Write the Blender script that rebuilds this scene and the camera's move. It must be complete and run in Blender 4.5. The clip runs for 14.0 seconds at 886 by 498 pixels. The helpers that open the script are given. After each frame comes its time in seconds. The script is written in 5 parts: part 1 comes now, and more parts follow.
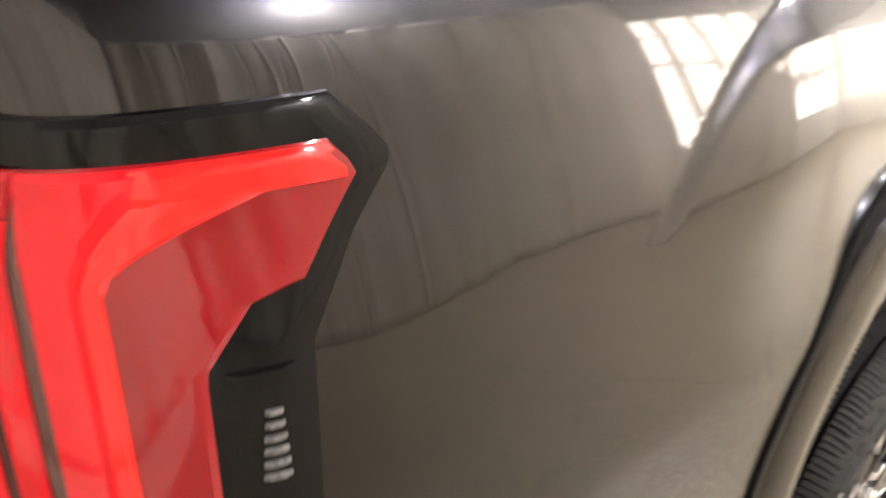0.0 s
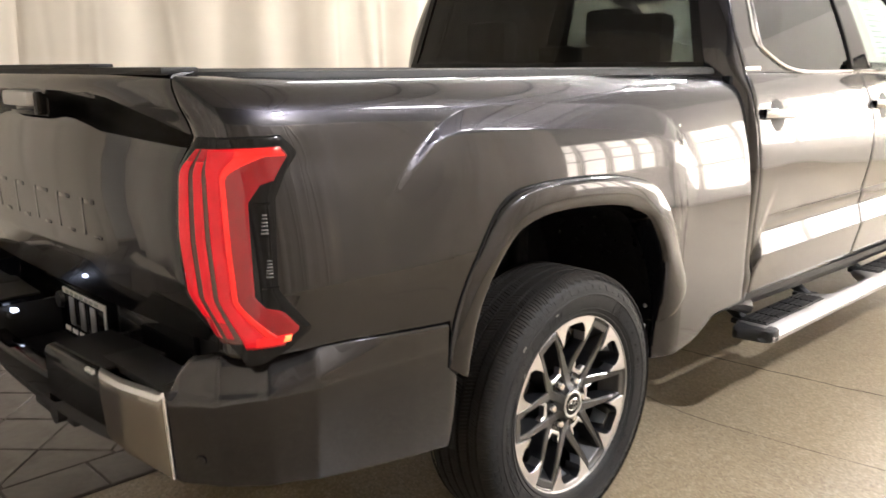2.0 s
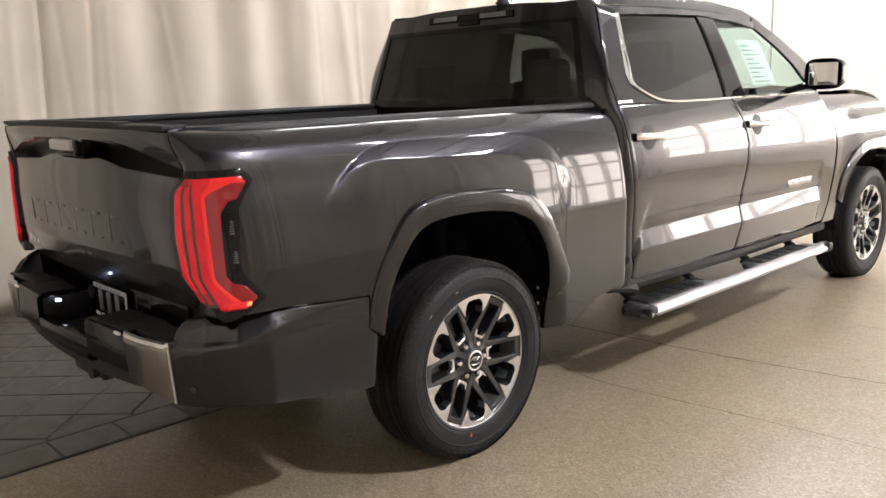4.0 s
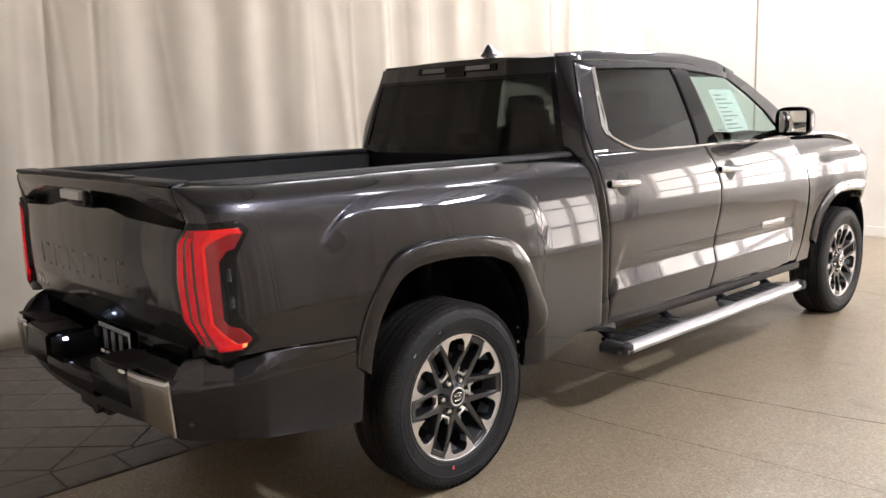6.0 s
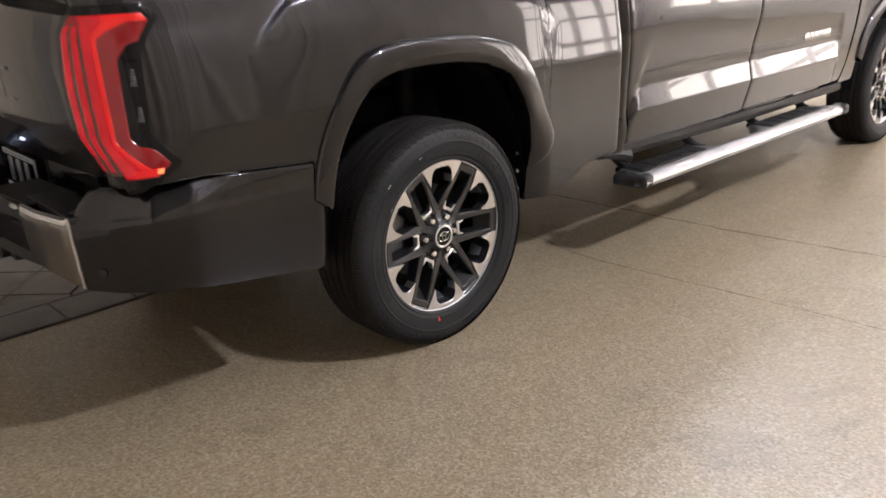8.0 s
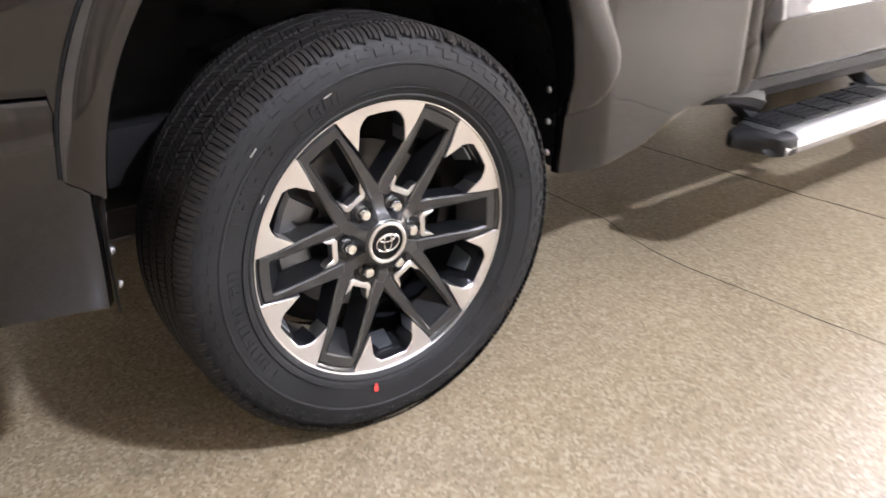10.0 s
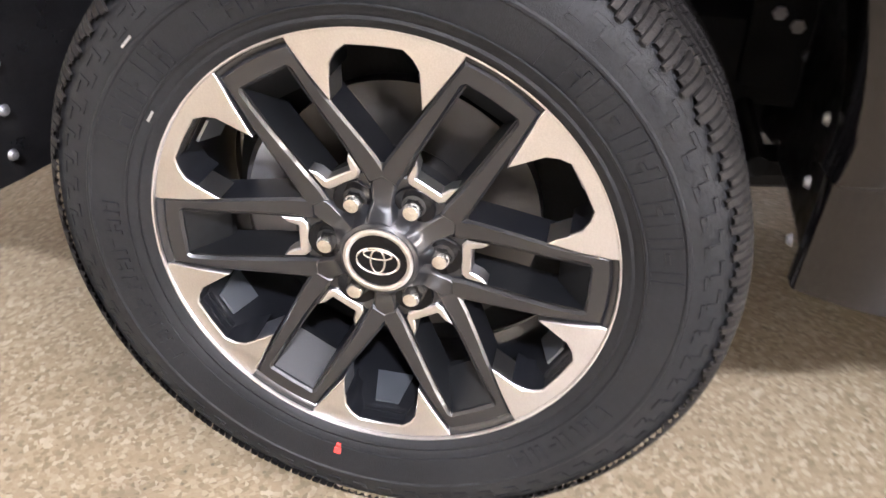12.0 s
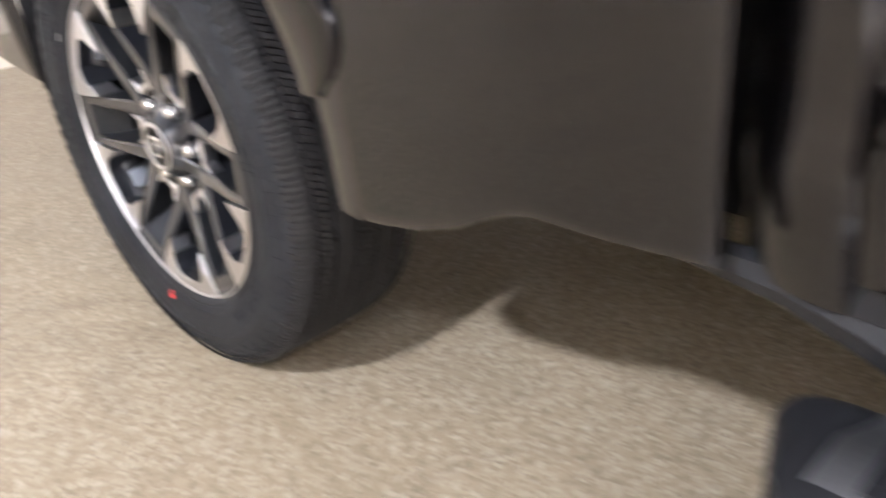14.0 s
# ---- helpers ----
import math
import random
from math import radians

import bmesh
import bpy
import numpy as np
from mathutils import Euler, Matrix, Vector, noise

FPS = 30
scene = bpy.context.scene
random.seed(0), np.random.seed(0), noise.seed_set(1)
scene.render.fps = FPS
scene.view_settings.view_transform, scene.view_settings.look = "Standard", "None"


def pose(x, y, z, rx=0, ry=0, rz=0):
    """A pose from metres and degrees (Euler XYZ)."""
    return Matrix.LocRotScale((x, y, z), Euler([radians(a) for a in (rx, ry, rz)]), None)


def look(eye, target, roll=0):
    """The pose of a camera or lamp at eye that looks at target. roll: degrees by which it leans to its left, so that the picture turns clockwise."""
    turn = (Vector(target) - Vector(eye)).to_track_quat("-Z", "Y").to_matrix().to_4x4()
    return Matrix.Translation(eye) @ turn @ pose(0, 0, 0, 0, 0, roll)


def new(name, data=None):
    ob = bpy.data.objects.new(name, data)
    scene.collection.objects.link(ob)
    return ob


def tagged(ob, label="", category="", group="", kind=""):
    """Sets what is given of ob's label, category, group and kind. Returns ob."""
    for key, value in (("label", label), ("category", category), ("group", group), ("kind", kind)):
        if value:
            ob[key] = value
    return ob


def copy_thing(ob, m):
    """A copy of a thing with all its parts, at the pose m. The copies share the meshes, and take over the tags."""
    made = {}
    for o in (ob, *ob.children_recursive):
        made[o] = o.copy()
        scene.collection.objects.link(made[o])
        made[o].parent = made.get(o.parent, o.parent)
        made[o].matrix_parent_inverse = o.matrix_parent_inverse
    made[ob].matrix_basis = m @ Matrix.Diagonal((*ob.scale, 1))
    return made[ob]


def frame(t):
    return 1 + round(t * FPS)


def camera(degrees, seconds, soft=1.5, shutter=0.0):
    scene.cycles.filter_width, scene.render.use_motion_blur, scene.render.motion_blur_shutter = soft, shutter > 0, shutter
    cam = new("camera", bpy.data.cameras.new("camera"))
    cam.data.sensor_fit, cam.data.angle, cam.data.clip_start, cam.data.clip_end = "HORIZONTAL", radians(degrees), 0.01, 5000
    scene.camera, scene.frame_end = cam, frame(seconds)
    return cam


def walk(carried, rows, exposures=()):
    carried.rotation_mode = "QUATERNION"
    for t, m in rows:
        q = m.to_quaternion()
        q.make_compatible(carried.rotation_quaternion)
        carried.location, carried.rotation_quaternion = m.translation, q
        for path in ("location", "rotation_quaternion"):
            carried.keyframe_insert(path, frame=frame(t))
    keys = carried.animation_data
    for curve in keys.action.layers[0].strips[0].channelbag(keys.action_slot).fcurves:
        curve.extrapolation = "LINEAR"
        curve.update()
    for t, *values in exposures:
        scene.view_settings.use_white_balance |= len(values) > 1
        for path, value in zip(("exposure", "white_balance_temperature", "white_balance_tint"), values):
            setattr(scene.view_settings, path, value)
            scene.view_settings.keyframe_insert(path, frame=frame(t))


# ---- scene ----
cam = camera(56.0, 14.0, 1.5, 0.5)
PATH = [
    (0, (1.271, -1.22, 1.362), (-0.082, 0.036, 0.592), -0.3),
    (0.5, (1.484, -1.438, 1.345), (0.189, 0.013, 0.879), 0.2),
    (1, (1.783, -1.61, 1.384), (0.468, -0.172, 0.933), 1.2),
    (1.5, (2.11, -1.748, 1.408), (0.72, -0.375, 0.984), 0.5),
    (2, (2.402, -1.936, 1.411), (0.995, -0.58, 0.983), -0.2),
    (2.5, (2.669, -2.041, 1.453), (1.253, -0.694, 1.028), -0.3),
    (3, (2.928, -2.095, 1.492), (1.461, -0.793, 1.099), -0.9),
    (3.5, (3.083, -2.229, 1.498), (1.633, -0.906, 1.114), -1.3),
    (4, (3.238, -2.302, 1.514), (1.809, -0.958, 1.124), -1.8),
    (6.3, (3.469, -2.429, 1.618), (2.034, -1.073, 1.3), -1.7),
    (6.5, (3.49, -2.442, 1.615), (2.053, -1.088, 1.292), -1.8),
    (7, (3.463, -2.374, 1.579), (2.055, -1.014, 1.169), -1.7),
    (7.5, (3.251, -2.198, 1.5), (1.895, -0.856, 0.902), -1.2),
    (9.8, (2.296, -0.827, 1.081), (0.839, 0.254, 0.238), -1.9),
    (10, (2.194, -0.747, 1.087), (0.73, 0.297, 0.213), -1.0),
    (10.5, (2.004, -0.511, 1.042), (0.465, 0.339, 0.088), 1.5),
    (11, (1.938, -0.279, 1.017), (0.275, 0.249, 0.04), 1.1),
    (11.5, (1.927, 0.004, 0.999), (0.205, 0.082, -0.016), 0.5),
    (12, (1.728, 0.231, 0.943), (0.085, -0.091, -0.151), 1.8),
    (12.5, (1.604, 0.397, 0.923), (0.171, -0.436, -0.196), -1.5),
    (13, (1.538, 0.662, 0.942), (0.447, -0.659, -0.091), -7.7),
    (13.5, (1.587, 0.957, 0.924), (0.493, -0.433, -0.009), -7.1),
    (14, (1.522, 1.299, 0.871), (0.328, 0.001, -0.073), -5.4),
]
EXPOSURES = [(0, 0.05, 6150, 13), (0.5, -0.15, 6150, 12), (1, -0.22, 6150, 13), (2, -0.38, 6050, 14), (3, -0.53, 5950, 15), (3.5, -0.80, 5900, 15), (4, -0.80, 5850, 16), (6.5, -1.07, 5800, 17), (7.5, -1.1, 5850, 18), (10, -0.05, 5600, 17), (11, 0.33, 5700, 19), (11.5, 0.47, 5700, 19), (12, 0.38, 5700, 19), (12.6, 0.65, 5550, 18), (13.2, 0.19, 5450, 18), (14, 0.1, 5450, 17)]
walk(cam, [(t, look(eye, target, roll)) for t, eye, target, roll in PATH], EXPOSURES)

# ---- world and light ----
world = bpy.data.worlds.new("world")
scene.world = world
world.use_nodes = True
world.node_tree.nodes["Background"].inputs[0].default_value = (0.9, 0.88, 0.85, 1)
world.node_tree.nodes["Background"].inputs[1].default_value = 0.02


# ---- materials ----
def material(name, colour, rough=0.5, metal=0.0, coat=0.0, coat_rough=0.03, coat_ior=1.5, spec=0.5, var=0.0, scale=6.0, fine=0.0, fine_scale=300.0, bump=0.0, bump_scale=80.0, emit=None, power=0.0, rough_var=0.0, glow_var=0.0):
    m = bpy.data.materials.new(name)
    m.use_nodes = True
    nt = m.node_tree
    b = nt.nodes["Principled BSDF"]
    b.inputs["Base Color"].default_value = (*colour, 1)
    b.inputs["Roughness"].default_value = rough
    b.inputs["Metallic"].default_value = metal
    b.inputs["Coat Weight"].default_value = coat
    b.inputs["Coat Roughness"].default_value = coat_rough
    b.inputs["Coat IOR"].default_value = coat_ior
    b.inputs["Specular IOR Level"].default_value = spec
    co = nt.nodes.new("ShaderNodeTexCoord").outputs["Object"]

    def noise_node(sc, detail=4):
        n = nt.nodes.new("ShaderNodeTexNoise")
        n.inputs["Scale"].default_value = sc
        n.inputs["Detail"].default_value = detail
        nt.links.new(co, n.inputs["Vector"])
        return n.outputs["Fac"]

    if var or fine:
        value = None
        for amount, sc in ((var, scale), (fine, fine_scale)):
            if not amount:
                continue
            r = nt.nodes.new("ShaderNodeMapRange")
            r.inputs[1].default_value, r.inputs[2].default_value = 0.3, 0.7
            r.inputs[3].default_value, r.inputs[4].default_value = 1 - amount, 1 + amount
            nt.links.new(noise_node(sc), r.inputs[0])
            if value is None:
                value = r.outputs[0]
            else:
                mu = nt.nodes.new("ShaderNodeMath")
                mu.operation = "MULTIPLY"
                nt.links.new(value, mu.inputs[0]), nt.links.new(r.outputs[0], mu.inputs[1])
                value = mu.outputs[0]
        mix = nt.nodes.new("ShaderNodeVectorMath")
        mix.operation = "SCALE"
        mix.inputs[0].default_value = colour
        nt.links.new(value, mix.inputs["Scale"])
        nt.links.new(mix.outputs[0], b.inputs["Base Color"])
    if rough_var:
        r = nt.nodes.new("ShaderNodeMapRange")
        r.inputs[1].default_value, r.inputs[2].default_value = 0.3, 0.7
        r.inputs[3].default_value, r.inputs[4].default_value = max(0, rough - rough_var), rough + rough_var
        nt.links.new(noise_node(scale * 1.7), r.inputs[0])
        nt.links.new(r.outputs[0], b.inputs["Roughness"])
    if bump:
        bp = nt.nodes.new("ShaderNodeBump")
        bp.inputs["Strength"].default_value = bump
        bp.inputs["Distance"].default_value = 0.002
        nt.links.new(noise_node(bump_scale), bp.inputs["Height"])
        nt.links.new(bp.outputs[0], b.inputs["Normal"])
    if emit:
        b.inputs["Emission Color"].default_value = (*emit, 1)
        b.inputs["Emission Strength"].default_value = power
        if glow_var:
            r = nt.nodes.new("ShaderNodeMapRange")
            r.inputs[1].default_value, r.inputs[2].default_value = 0.3, 0.7
            r.inputs[3].default_value, r.inputs[4].default_value = power * (1 - glow_var), power * (1 + glow_var)
            nt.links.new(noise_node(scale), r.inputs[0])
            nt.links.new(r.outputs[0], b.inputs["Emission Strength"])
    return m


def glass(name, tint, ior=1.5):
    m = bpy.data.materials.new(name)
    m.use_nodes = True
    nt = m.node_tree
    nt.nodes.clear()
    out, mix = nt.nodes.new("ShaderNodeOutputMaterial"), nt.nodes.new("ShaderNodeMixShader")
    tr, gl, lw = nt.nodes.new("ShaderNodeBsdfTransparent"), nt.nodes.new("ShaderNodeBsdfGlossy"), nt.nodes.new("ShaderNodeLayerWeight")
    tr.inputs[0].default_value = (*tint, 1)
    gl.inputs["Roughness"].default_value = 0.01
    lw.inputs[0].default_value = 0.5
    power, ramp = nt.nodes.new("ShaderNodeMath"), nt.nodes.new("ShaderNodeMath")
    power.operation, ramp.operation = "POWER", "MULTIPLY_ADD"
    power.inputs[1].default_value = 5.0
    f0 = ((ior - 1) / (ior + 1)) ** 2
    ramp.inputs[1].default_value, ramp.inputs[2].default_value = 1 - f0, f0
    nt.links.new(lw.outputs["Facing"], power.inputs[0])
    nt.links.new(power.outputs[0], ramp.inputs[0])
    nt.links.new(ramp.outputs[0], mix.inputs[0])
    nt.links.new(tr.outputs[0], mix.inputs[1])
    nt.links.new(gl.outputs[0], mix.inputs[2])
    nt.links.new(mix.outputs[0], out.inputs[0])
    return m


PAINT = material("grey_metallic_paint", (0.0205, 0.0195, 0.0232), 0.27, 1.0, coat=1.0, coat_rough=0.03, coat_ior=1.46, fine=0.10, fine_scale=1100)
BLACK_GLOSS = material("gloss_black", (0.004, 0.004, 0.0045), 0.07, spec=0.22, rough_var=0.03)
BLACK_PLASTIC = material("black_plastic", (0.009, 0.009, 0.010), 0.48, spec=0.35, var=0.15, bump=0.25, bump_scale=900)
WELL = material("scuffed_black_well_plastic", (0.008, 0.0078, 0.0085), 0.36, spec=0.30, var=0.4, scale=22, rough_var=0.12, bump=0.5, bump_scale=70)
LINER = material("bed_liner", (0.014, 0.014, 0.015), 0.75, var=0.2, bump=0.6, bump_scale=260)
FELT = material("dull_black_underbody", (0.008, 0.008, 0.0085), 0.7, spec=0.12, var=0.35, scale=14, bump=0.3, bump_scale=200)
RUBBER = material("tyre_rubber", (0.0115, 0.0121, 0.0135), 0.55, spec=0.25, var=0.22, scale=9, fine=0.15, fine_scale=160, bump=0.3, bump_scale=500)
TREAD = material("tread_rubber", (0.0135, 0.012, 0.011), 0.70, spec=0.25, var=0.25, scale=25, bump=0.4, bump_scale=400)
ALLOY = material("machined_alloy", (0.69, 0.685, 0.70), 0.30, 1.0, fine=0.06, fine_scale=500)
DARK_ALLOY = material("dark_grey_wheel_paint", (0.0120, 0.0128, 0.0155), 0.30, 0.25, coat=1.0, coat_rough=0.03, coat_ior=1.5)
CHROME = material("chrome", (0.82, 0.82, 0.84), 0.07, 1.0, rough_var=0.03)
SATIN = material("satin_bumper_chrome", (0.30, 0.285, 0.27), 0.24, 1.0, rough_var=0.05, scale=4)
SILVER = material("brushed_aluminium", (0.62, 0.62, 0.63), 0.42, 1.0, fine=0.08, fine_scale=200, rough_var=0.06)
BOARD = material("dull_brushed_aluminium", (0.40, 0.40, 0.41), 0.40, 1.0, fine=0.08, fine_scale=200, rough_var=0.06)
STEEL = material("brake_steel", (0.09, 0.087, 0.084), 0.40, 0.95, var=0.15)
CAST = material("grey_cast_metal", (0.26, 0.26, 0.27), 0.45, 0.8, var=0.2)
SEAT = material("dark_seat_leather", (0.02, 0.019, 0.018), 0.55, var=0.1)
PAPER = material("white_paper", (0.72, 0.74, 0.72), 0.7)
INK = material("grey_print", (0.25, 0.27, 0.27), 0.7)
RED_MARK = material("red_paint_mark", (0.7, 0.05, 0.04), 0.6)
CHALK = material("pale_scuff", (0.35, 0.34, 0.32), 0.8)
WHITE_PRINT = material("white_print", (0.75, 0.75, 0.75), 0.5)
LENS_BAR = material("lit_red_bar", (0.25, 0.002, 0.003), 0.08, coat=0.45, spec=0.25, scale=16, glow_var=0.18, emit=(1.0, 0.005, 0.018), power=0.60)
LENS_HOT = material("lit_orange_red_bar", (0.3, 0.004, 0.003), 0.08, coat=0.45, spec=0.25, scale=20, glow_var=0.2, emit=(1.0, 0.022, 0.016), power=0.86)
LENS_MID = material("lit_soft_red_bar", (0.25, 0.002, 0.003), 0.08, coat=0.45, spec=0.25, scale=16, glow_var=0.18, emit=(1.0, 0.020, 0.018), power=0.80)
LENS_FAINT = material("faint_red_bar", (0.22, 0.004, 0.006), 0.10, coat=0.45, spec=0.3, scale=12, glow_var=0.25, emit=(1.0, 0.010, 0.030), power=0.26)
LENS_DIM = material("red_lens", (0.13, 0.002, 0.004), 0.10, coat=0.45, spec=0.35, scale=9, glow_var=0.35, emit=(1.0, 0.007, 0.024), power=0.16)
LAMP_WHITE = material("lit_white_lamp", (0.9, 0.9, 0.95), 0.2, emit=(0.75, 0.82, 1.0), power=14)
BULB = material("lit_orange_bulb", (0.9, 0.3, 0.1), 0.2, emit=(1.0, 0.11, 0.03), power=3.2)
GAP_LENS = material("dark_red_lens", (0.055, 0.016, 0.014), 0.12, coat=0.6, emit=(1.0, 0.10, 0.08), power=0.035)
NUT = material("bright_nut_plating", (0.78, 0.77, 0.76), 0.22, 1.0)
REFLECTOR = material("clear_reflector", (0.22, 0.22, 0.23), 0.18, 0.6, fine=0.5, fine_scale=220)
TINT_GLASS = glass("privacy_glass", (0.20, 0.21, 0.205), 1.85)
BACK_GLASS = glass("dark_privacy_glass", (0.27, 0.28, 0.27), 1.45)
CLEAR_GLASS = glass("clear_green_glass", (0.88, 0.955, 0.93), 1.45)
# darker copy of the wheel paint, carries the shade inside the spoke hollows
SPOKE_FLOOR = material("shaded_hollow_wheel_paint", (0.007, 0.0075, 0.0085), 0.4, spec=0.3, var=0.15)
BARREL = material("polished_barrel_plate", (0.42, 0.46, 0.52), 0.3, 0.9, rough_var=0.05)
MIRROR = material("mirror", (0.8, 0.82, 0.82), 0.02, 1.0)


# ---- mesh helpers ----
def mesh_of(name, verts, faces, mat, smooth=True):
    me = bpy.data.meshes.new(name)
    me.from_pydata([tuple(v) for v in verts], [], faces)
    me.validate()
    bm = bmesh.new()
    bm.from_mesh(me)
    bmesh.ops.recalc_face_normals(bm, faces=bm.faces)
    bm.to_mesh(me)
    bm.free()
    me.materials.append(mat)
    if smooth:
        me.polygons.foreach_set("use_smooth", [True] * len(me.polygons))
        me.set_sharp_from_angle(angle=radians(32))
    return me


def part(name, geo, mat, parent, label="", smooth=True):
    """One mesh object under its thing. geo: (verts, faces)."""
    ob = new(name, mesh_of(name, geo[0], geo[1], mat, smooth))
    ob.parent = parent
    if label:
        ob["label"] = label
    return ob


def thing(name, label, category, group="", kind=""):
    return tagged(new(name), label, category, group, kind)


def join(*geos):
    vs, fs = [], []
    for v, f in geos:
        n = len(vs)
        vs += list(v)
        fs += [tuple(i + n for i in q) for q in f]
    return vs, fs


def moved(geo, m):
    return [m @ Vector(v) for v in geo[0]], geo[1]


def mirrored(geo):
    return [(-v[0], v[1], v[2]) for v in geo[0]], geo[1]


def grid(rows, close_u=False):
    """Quads over a list of rows of points."""
    n, m = len(rows), len(rows[0])
    vs = [p for r in rows for p in r]
    fs = []
    for i in range(n - 1):
        for j in range(m if close_u else m - 1):
            k = (j + 1) % m
            fs.append((i * m + j, i * m + k, (i + 1) * m + k, (i + 1) * m + j))
    return vs, fs


def sheet(rows, back):
    """A panel with thickness: the rows, and the same moved by back (a vector, or a function of the point)."""
    n, m = len(rows), len(rows[0])
    f = back if callable(back) else (lambda p: back)
    front = [Vector(p) for r in rows for p in r]
    rear = [p + Vector(f(p)) for p in front]
    fs = []
    for i in range(n - 1):
        for j in range(m - 1):
            a = (i * m + j, i * m + j + 1, (i + 1) * m + j + 1, (i + 1) * m + j)
            fs.append(a)
            fs.append(tuple(k + n * m for k in reversed(a)))
    edge = [(0, j) for j in range(m)] + [(i, m - 1) for i in range(1, n)] + [(n - 1, j) for j in range(m - 2, -1, -1)] + [(i, 0) for i in range(n - 2, 0, -1)]
    idx = [i * m + j for i, j in edge]
    for a, b in zip(idx, idx[1:] + idx[:1]):
        fs.append((a, b, b + n * m, a + n * m))
    return front + rear, fs


def lathe(profile, n, axis="x", closed=False):
    """Turns (along, radius) points about the x axis."""
    rows = []
    for a, r in profile:
        rows.append([(a, r * math.cos(2 * math.pi * k / n), r * math.sin(2 * math.pi * k / n)) for k in range(n)])
    if closed:
        rows.append(rows[0])
    return grid(rows, close_u=True)


def inset(poly, d):
    """The polygon (anticlockwise) with its edges moved inwards by d."""
    out, n = [], len(poly)
    for i in range(n):
        a, b, c = Vector(poly[i - 1]), Vector(poly[i]), Vector(poly[(i + 1) % n])
        e, f = (b - a).normalized(), (c - b).normalized()
        n1, n2 = Vector((-e.y, e.x)), Vector((-f.y, f.x))
        s = n1 + n2
        s = s / max(0.35, s.dot(n1))
        out.append(b + s * d)
    return out


def ccw(poly):
    area = sum(poly[i - 1][0] * poly[i][1] - poly[i][0] * poly[i - 1][1] for i in range(len(poly)))
    return list(poly) if area > 0 else list(reversed(poly))


def prism(poly, a, b, bevel, put):
    """A polygon raised from a to b with a bevelled top; put(u, v, w) gives the place."""
    poly = ccw(poly)
    n = len(poly)
    top = inset(poly, bevel)
    mid = b - bevel if b > a else b + bevel
    vs = [put(*p, a) for p in poly] + [put(*p, mid) for p in poly] + [put(p[0], p[1], b) for p in top]
    fs = [tuple(range(n - 1, -1, -1)), tuple(range(2 * n, 3 * n))]
    for i in range(n):
        j = (i + 1) % n
        fs += [(i, j, n + j, n + i), (n + i, n + j, 2 * n + j, 2 * n + i)]
    return vs, fs


def box(x0, x1, y0, y1, z0, z1, bevel=0.0):
    if bevel == 0:
        vs = [(x, y, z) for x in (x0, x1) for y in (y0, y1) for z in (z0, z1)]
        return vs, [(0, 1, 3, 2), (4, 6, 7, 5), (0, 4, 5, 1), (2, 3, 7, 6), (0, 2, 6, 4), (1, 5, 7, 3)]
    bm = bmesh.new()
    bmesh.ops.create_cube(bm, size=1)
    for v in bm.verts:
        v.co = ((x0 + x1) / 2 + v.co.x * (x1 - x0), (y0 + y1) / 2 + v.co.y * (y1 - y0), (z0 + z1) / 2 + v.co.z * (z1 - z0))
    bmesh.ops.bevel(bm, geom=bm.edges[:], offset=bevel, segments=2, affect="EDGES", profile=0.6)
    bm.verts.index_update()
    geo = [v.co.copy() for v in bm.verts], [tuple(v.index for v in f.verts) for f in bm.faces]
    bm.free()
    return geo


def tube(path, r, n=12, flat=1.0):
    """A tube along a path of points, with capped ends."""
    path = [Vector(p) for p in path]
    rows = []
    for i, p in enumerate(path):
        d = (path[min(i + 1, len(path) - 1)] - path[max(i - 1, 0)]).normalized()
        side = d.cross(Vector((0, 0, 1)))
        side = side.normalized() if side.length > 1e-4 else Vector((1, 0, 0))
        up = side.cross(d).normalized()
        rows.append([p + side * math.cos(2 * math.pi * k / n) * r + up * math.sin(2 * math.pi * k / n) * r * flat for k in range(n)])
    vs, fs = grid(rows, close_u=True)
    m = len(rows)
    fs += [tuple(range(n)), tuple((m - 1) * n + k for k in range(n))]
    return vs, fs


def lerp(table, v):
    """Smoothly interpolated value of a table of (key, value)."""
    if v <= table[0][0]:
        return table[0][1]
    for i in range(len(table) - 1):
        (a, p), (b, q) = table[i], table[i + 1]
        if v <= b:
            s = (v - a) / (b - a)
            p0 = table[i - 1] if i else (a - (b - a), p - (q - p))
            q0 = table[i + 2] if i + 2 < len(table) else (b + (b - a), q + (q - p))
            m0 = (q - p0[1]) / (b - p0[0]) * (b - a)
            m1 = (q0[1] - p) / (q0[0] - a) * (b - a)
            # no overshoot
            d = q - p
            m0 = 0 if d * m0 <= 0 else max(-3 * abs(d), min(3 * abs(d), m0))
            m1 = 0 if d * m1 <= 0 else max(-3 * abs(d), min(3 * abs(d), m1))
            return p + s * m0 + s * s * (3 * d - 2 * m0 - m1) + s ** 3 * (m0 + m1 - 2 * d)
    return table[-1][1]


def lin(table, v):
    return float(np.interp(v, [a for a, _ in table], [b for _, b in table]))


def spline(pts, n):
    """A Catmull-Rom line of n points through 2D or 3D points, even in length."""
    pts = [Vector(p) for p in pts]
    fine = []
    for i in range(len(pts) - 1):
        a, b, c, d = pts[max(i - 1, 0)], pts[i], pts[i + 1], pts[min(i + 2, len(pts) - 1)]
        for k in range(24):
            s = k / 24
            fine.append(0.5 * ((2 * b) + (c - a) * s + (2 * a - 5 * b + 4 * c - d) * s * s + (3 * b - a - 3 * c + d) * s ** 3))
    fine.append(pts[-1])
    return even(fine, n)


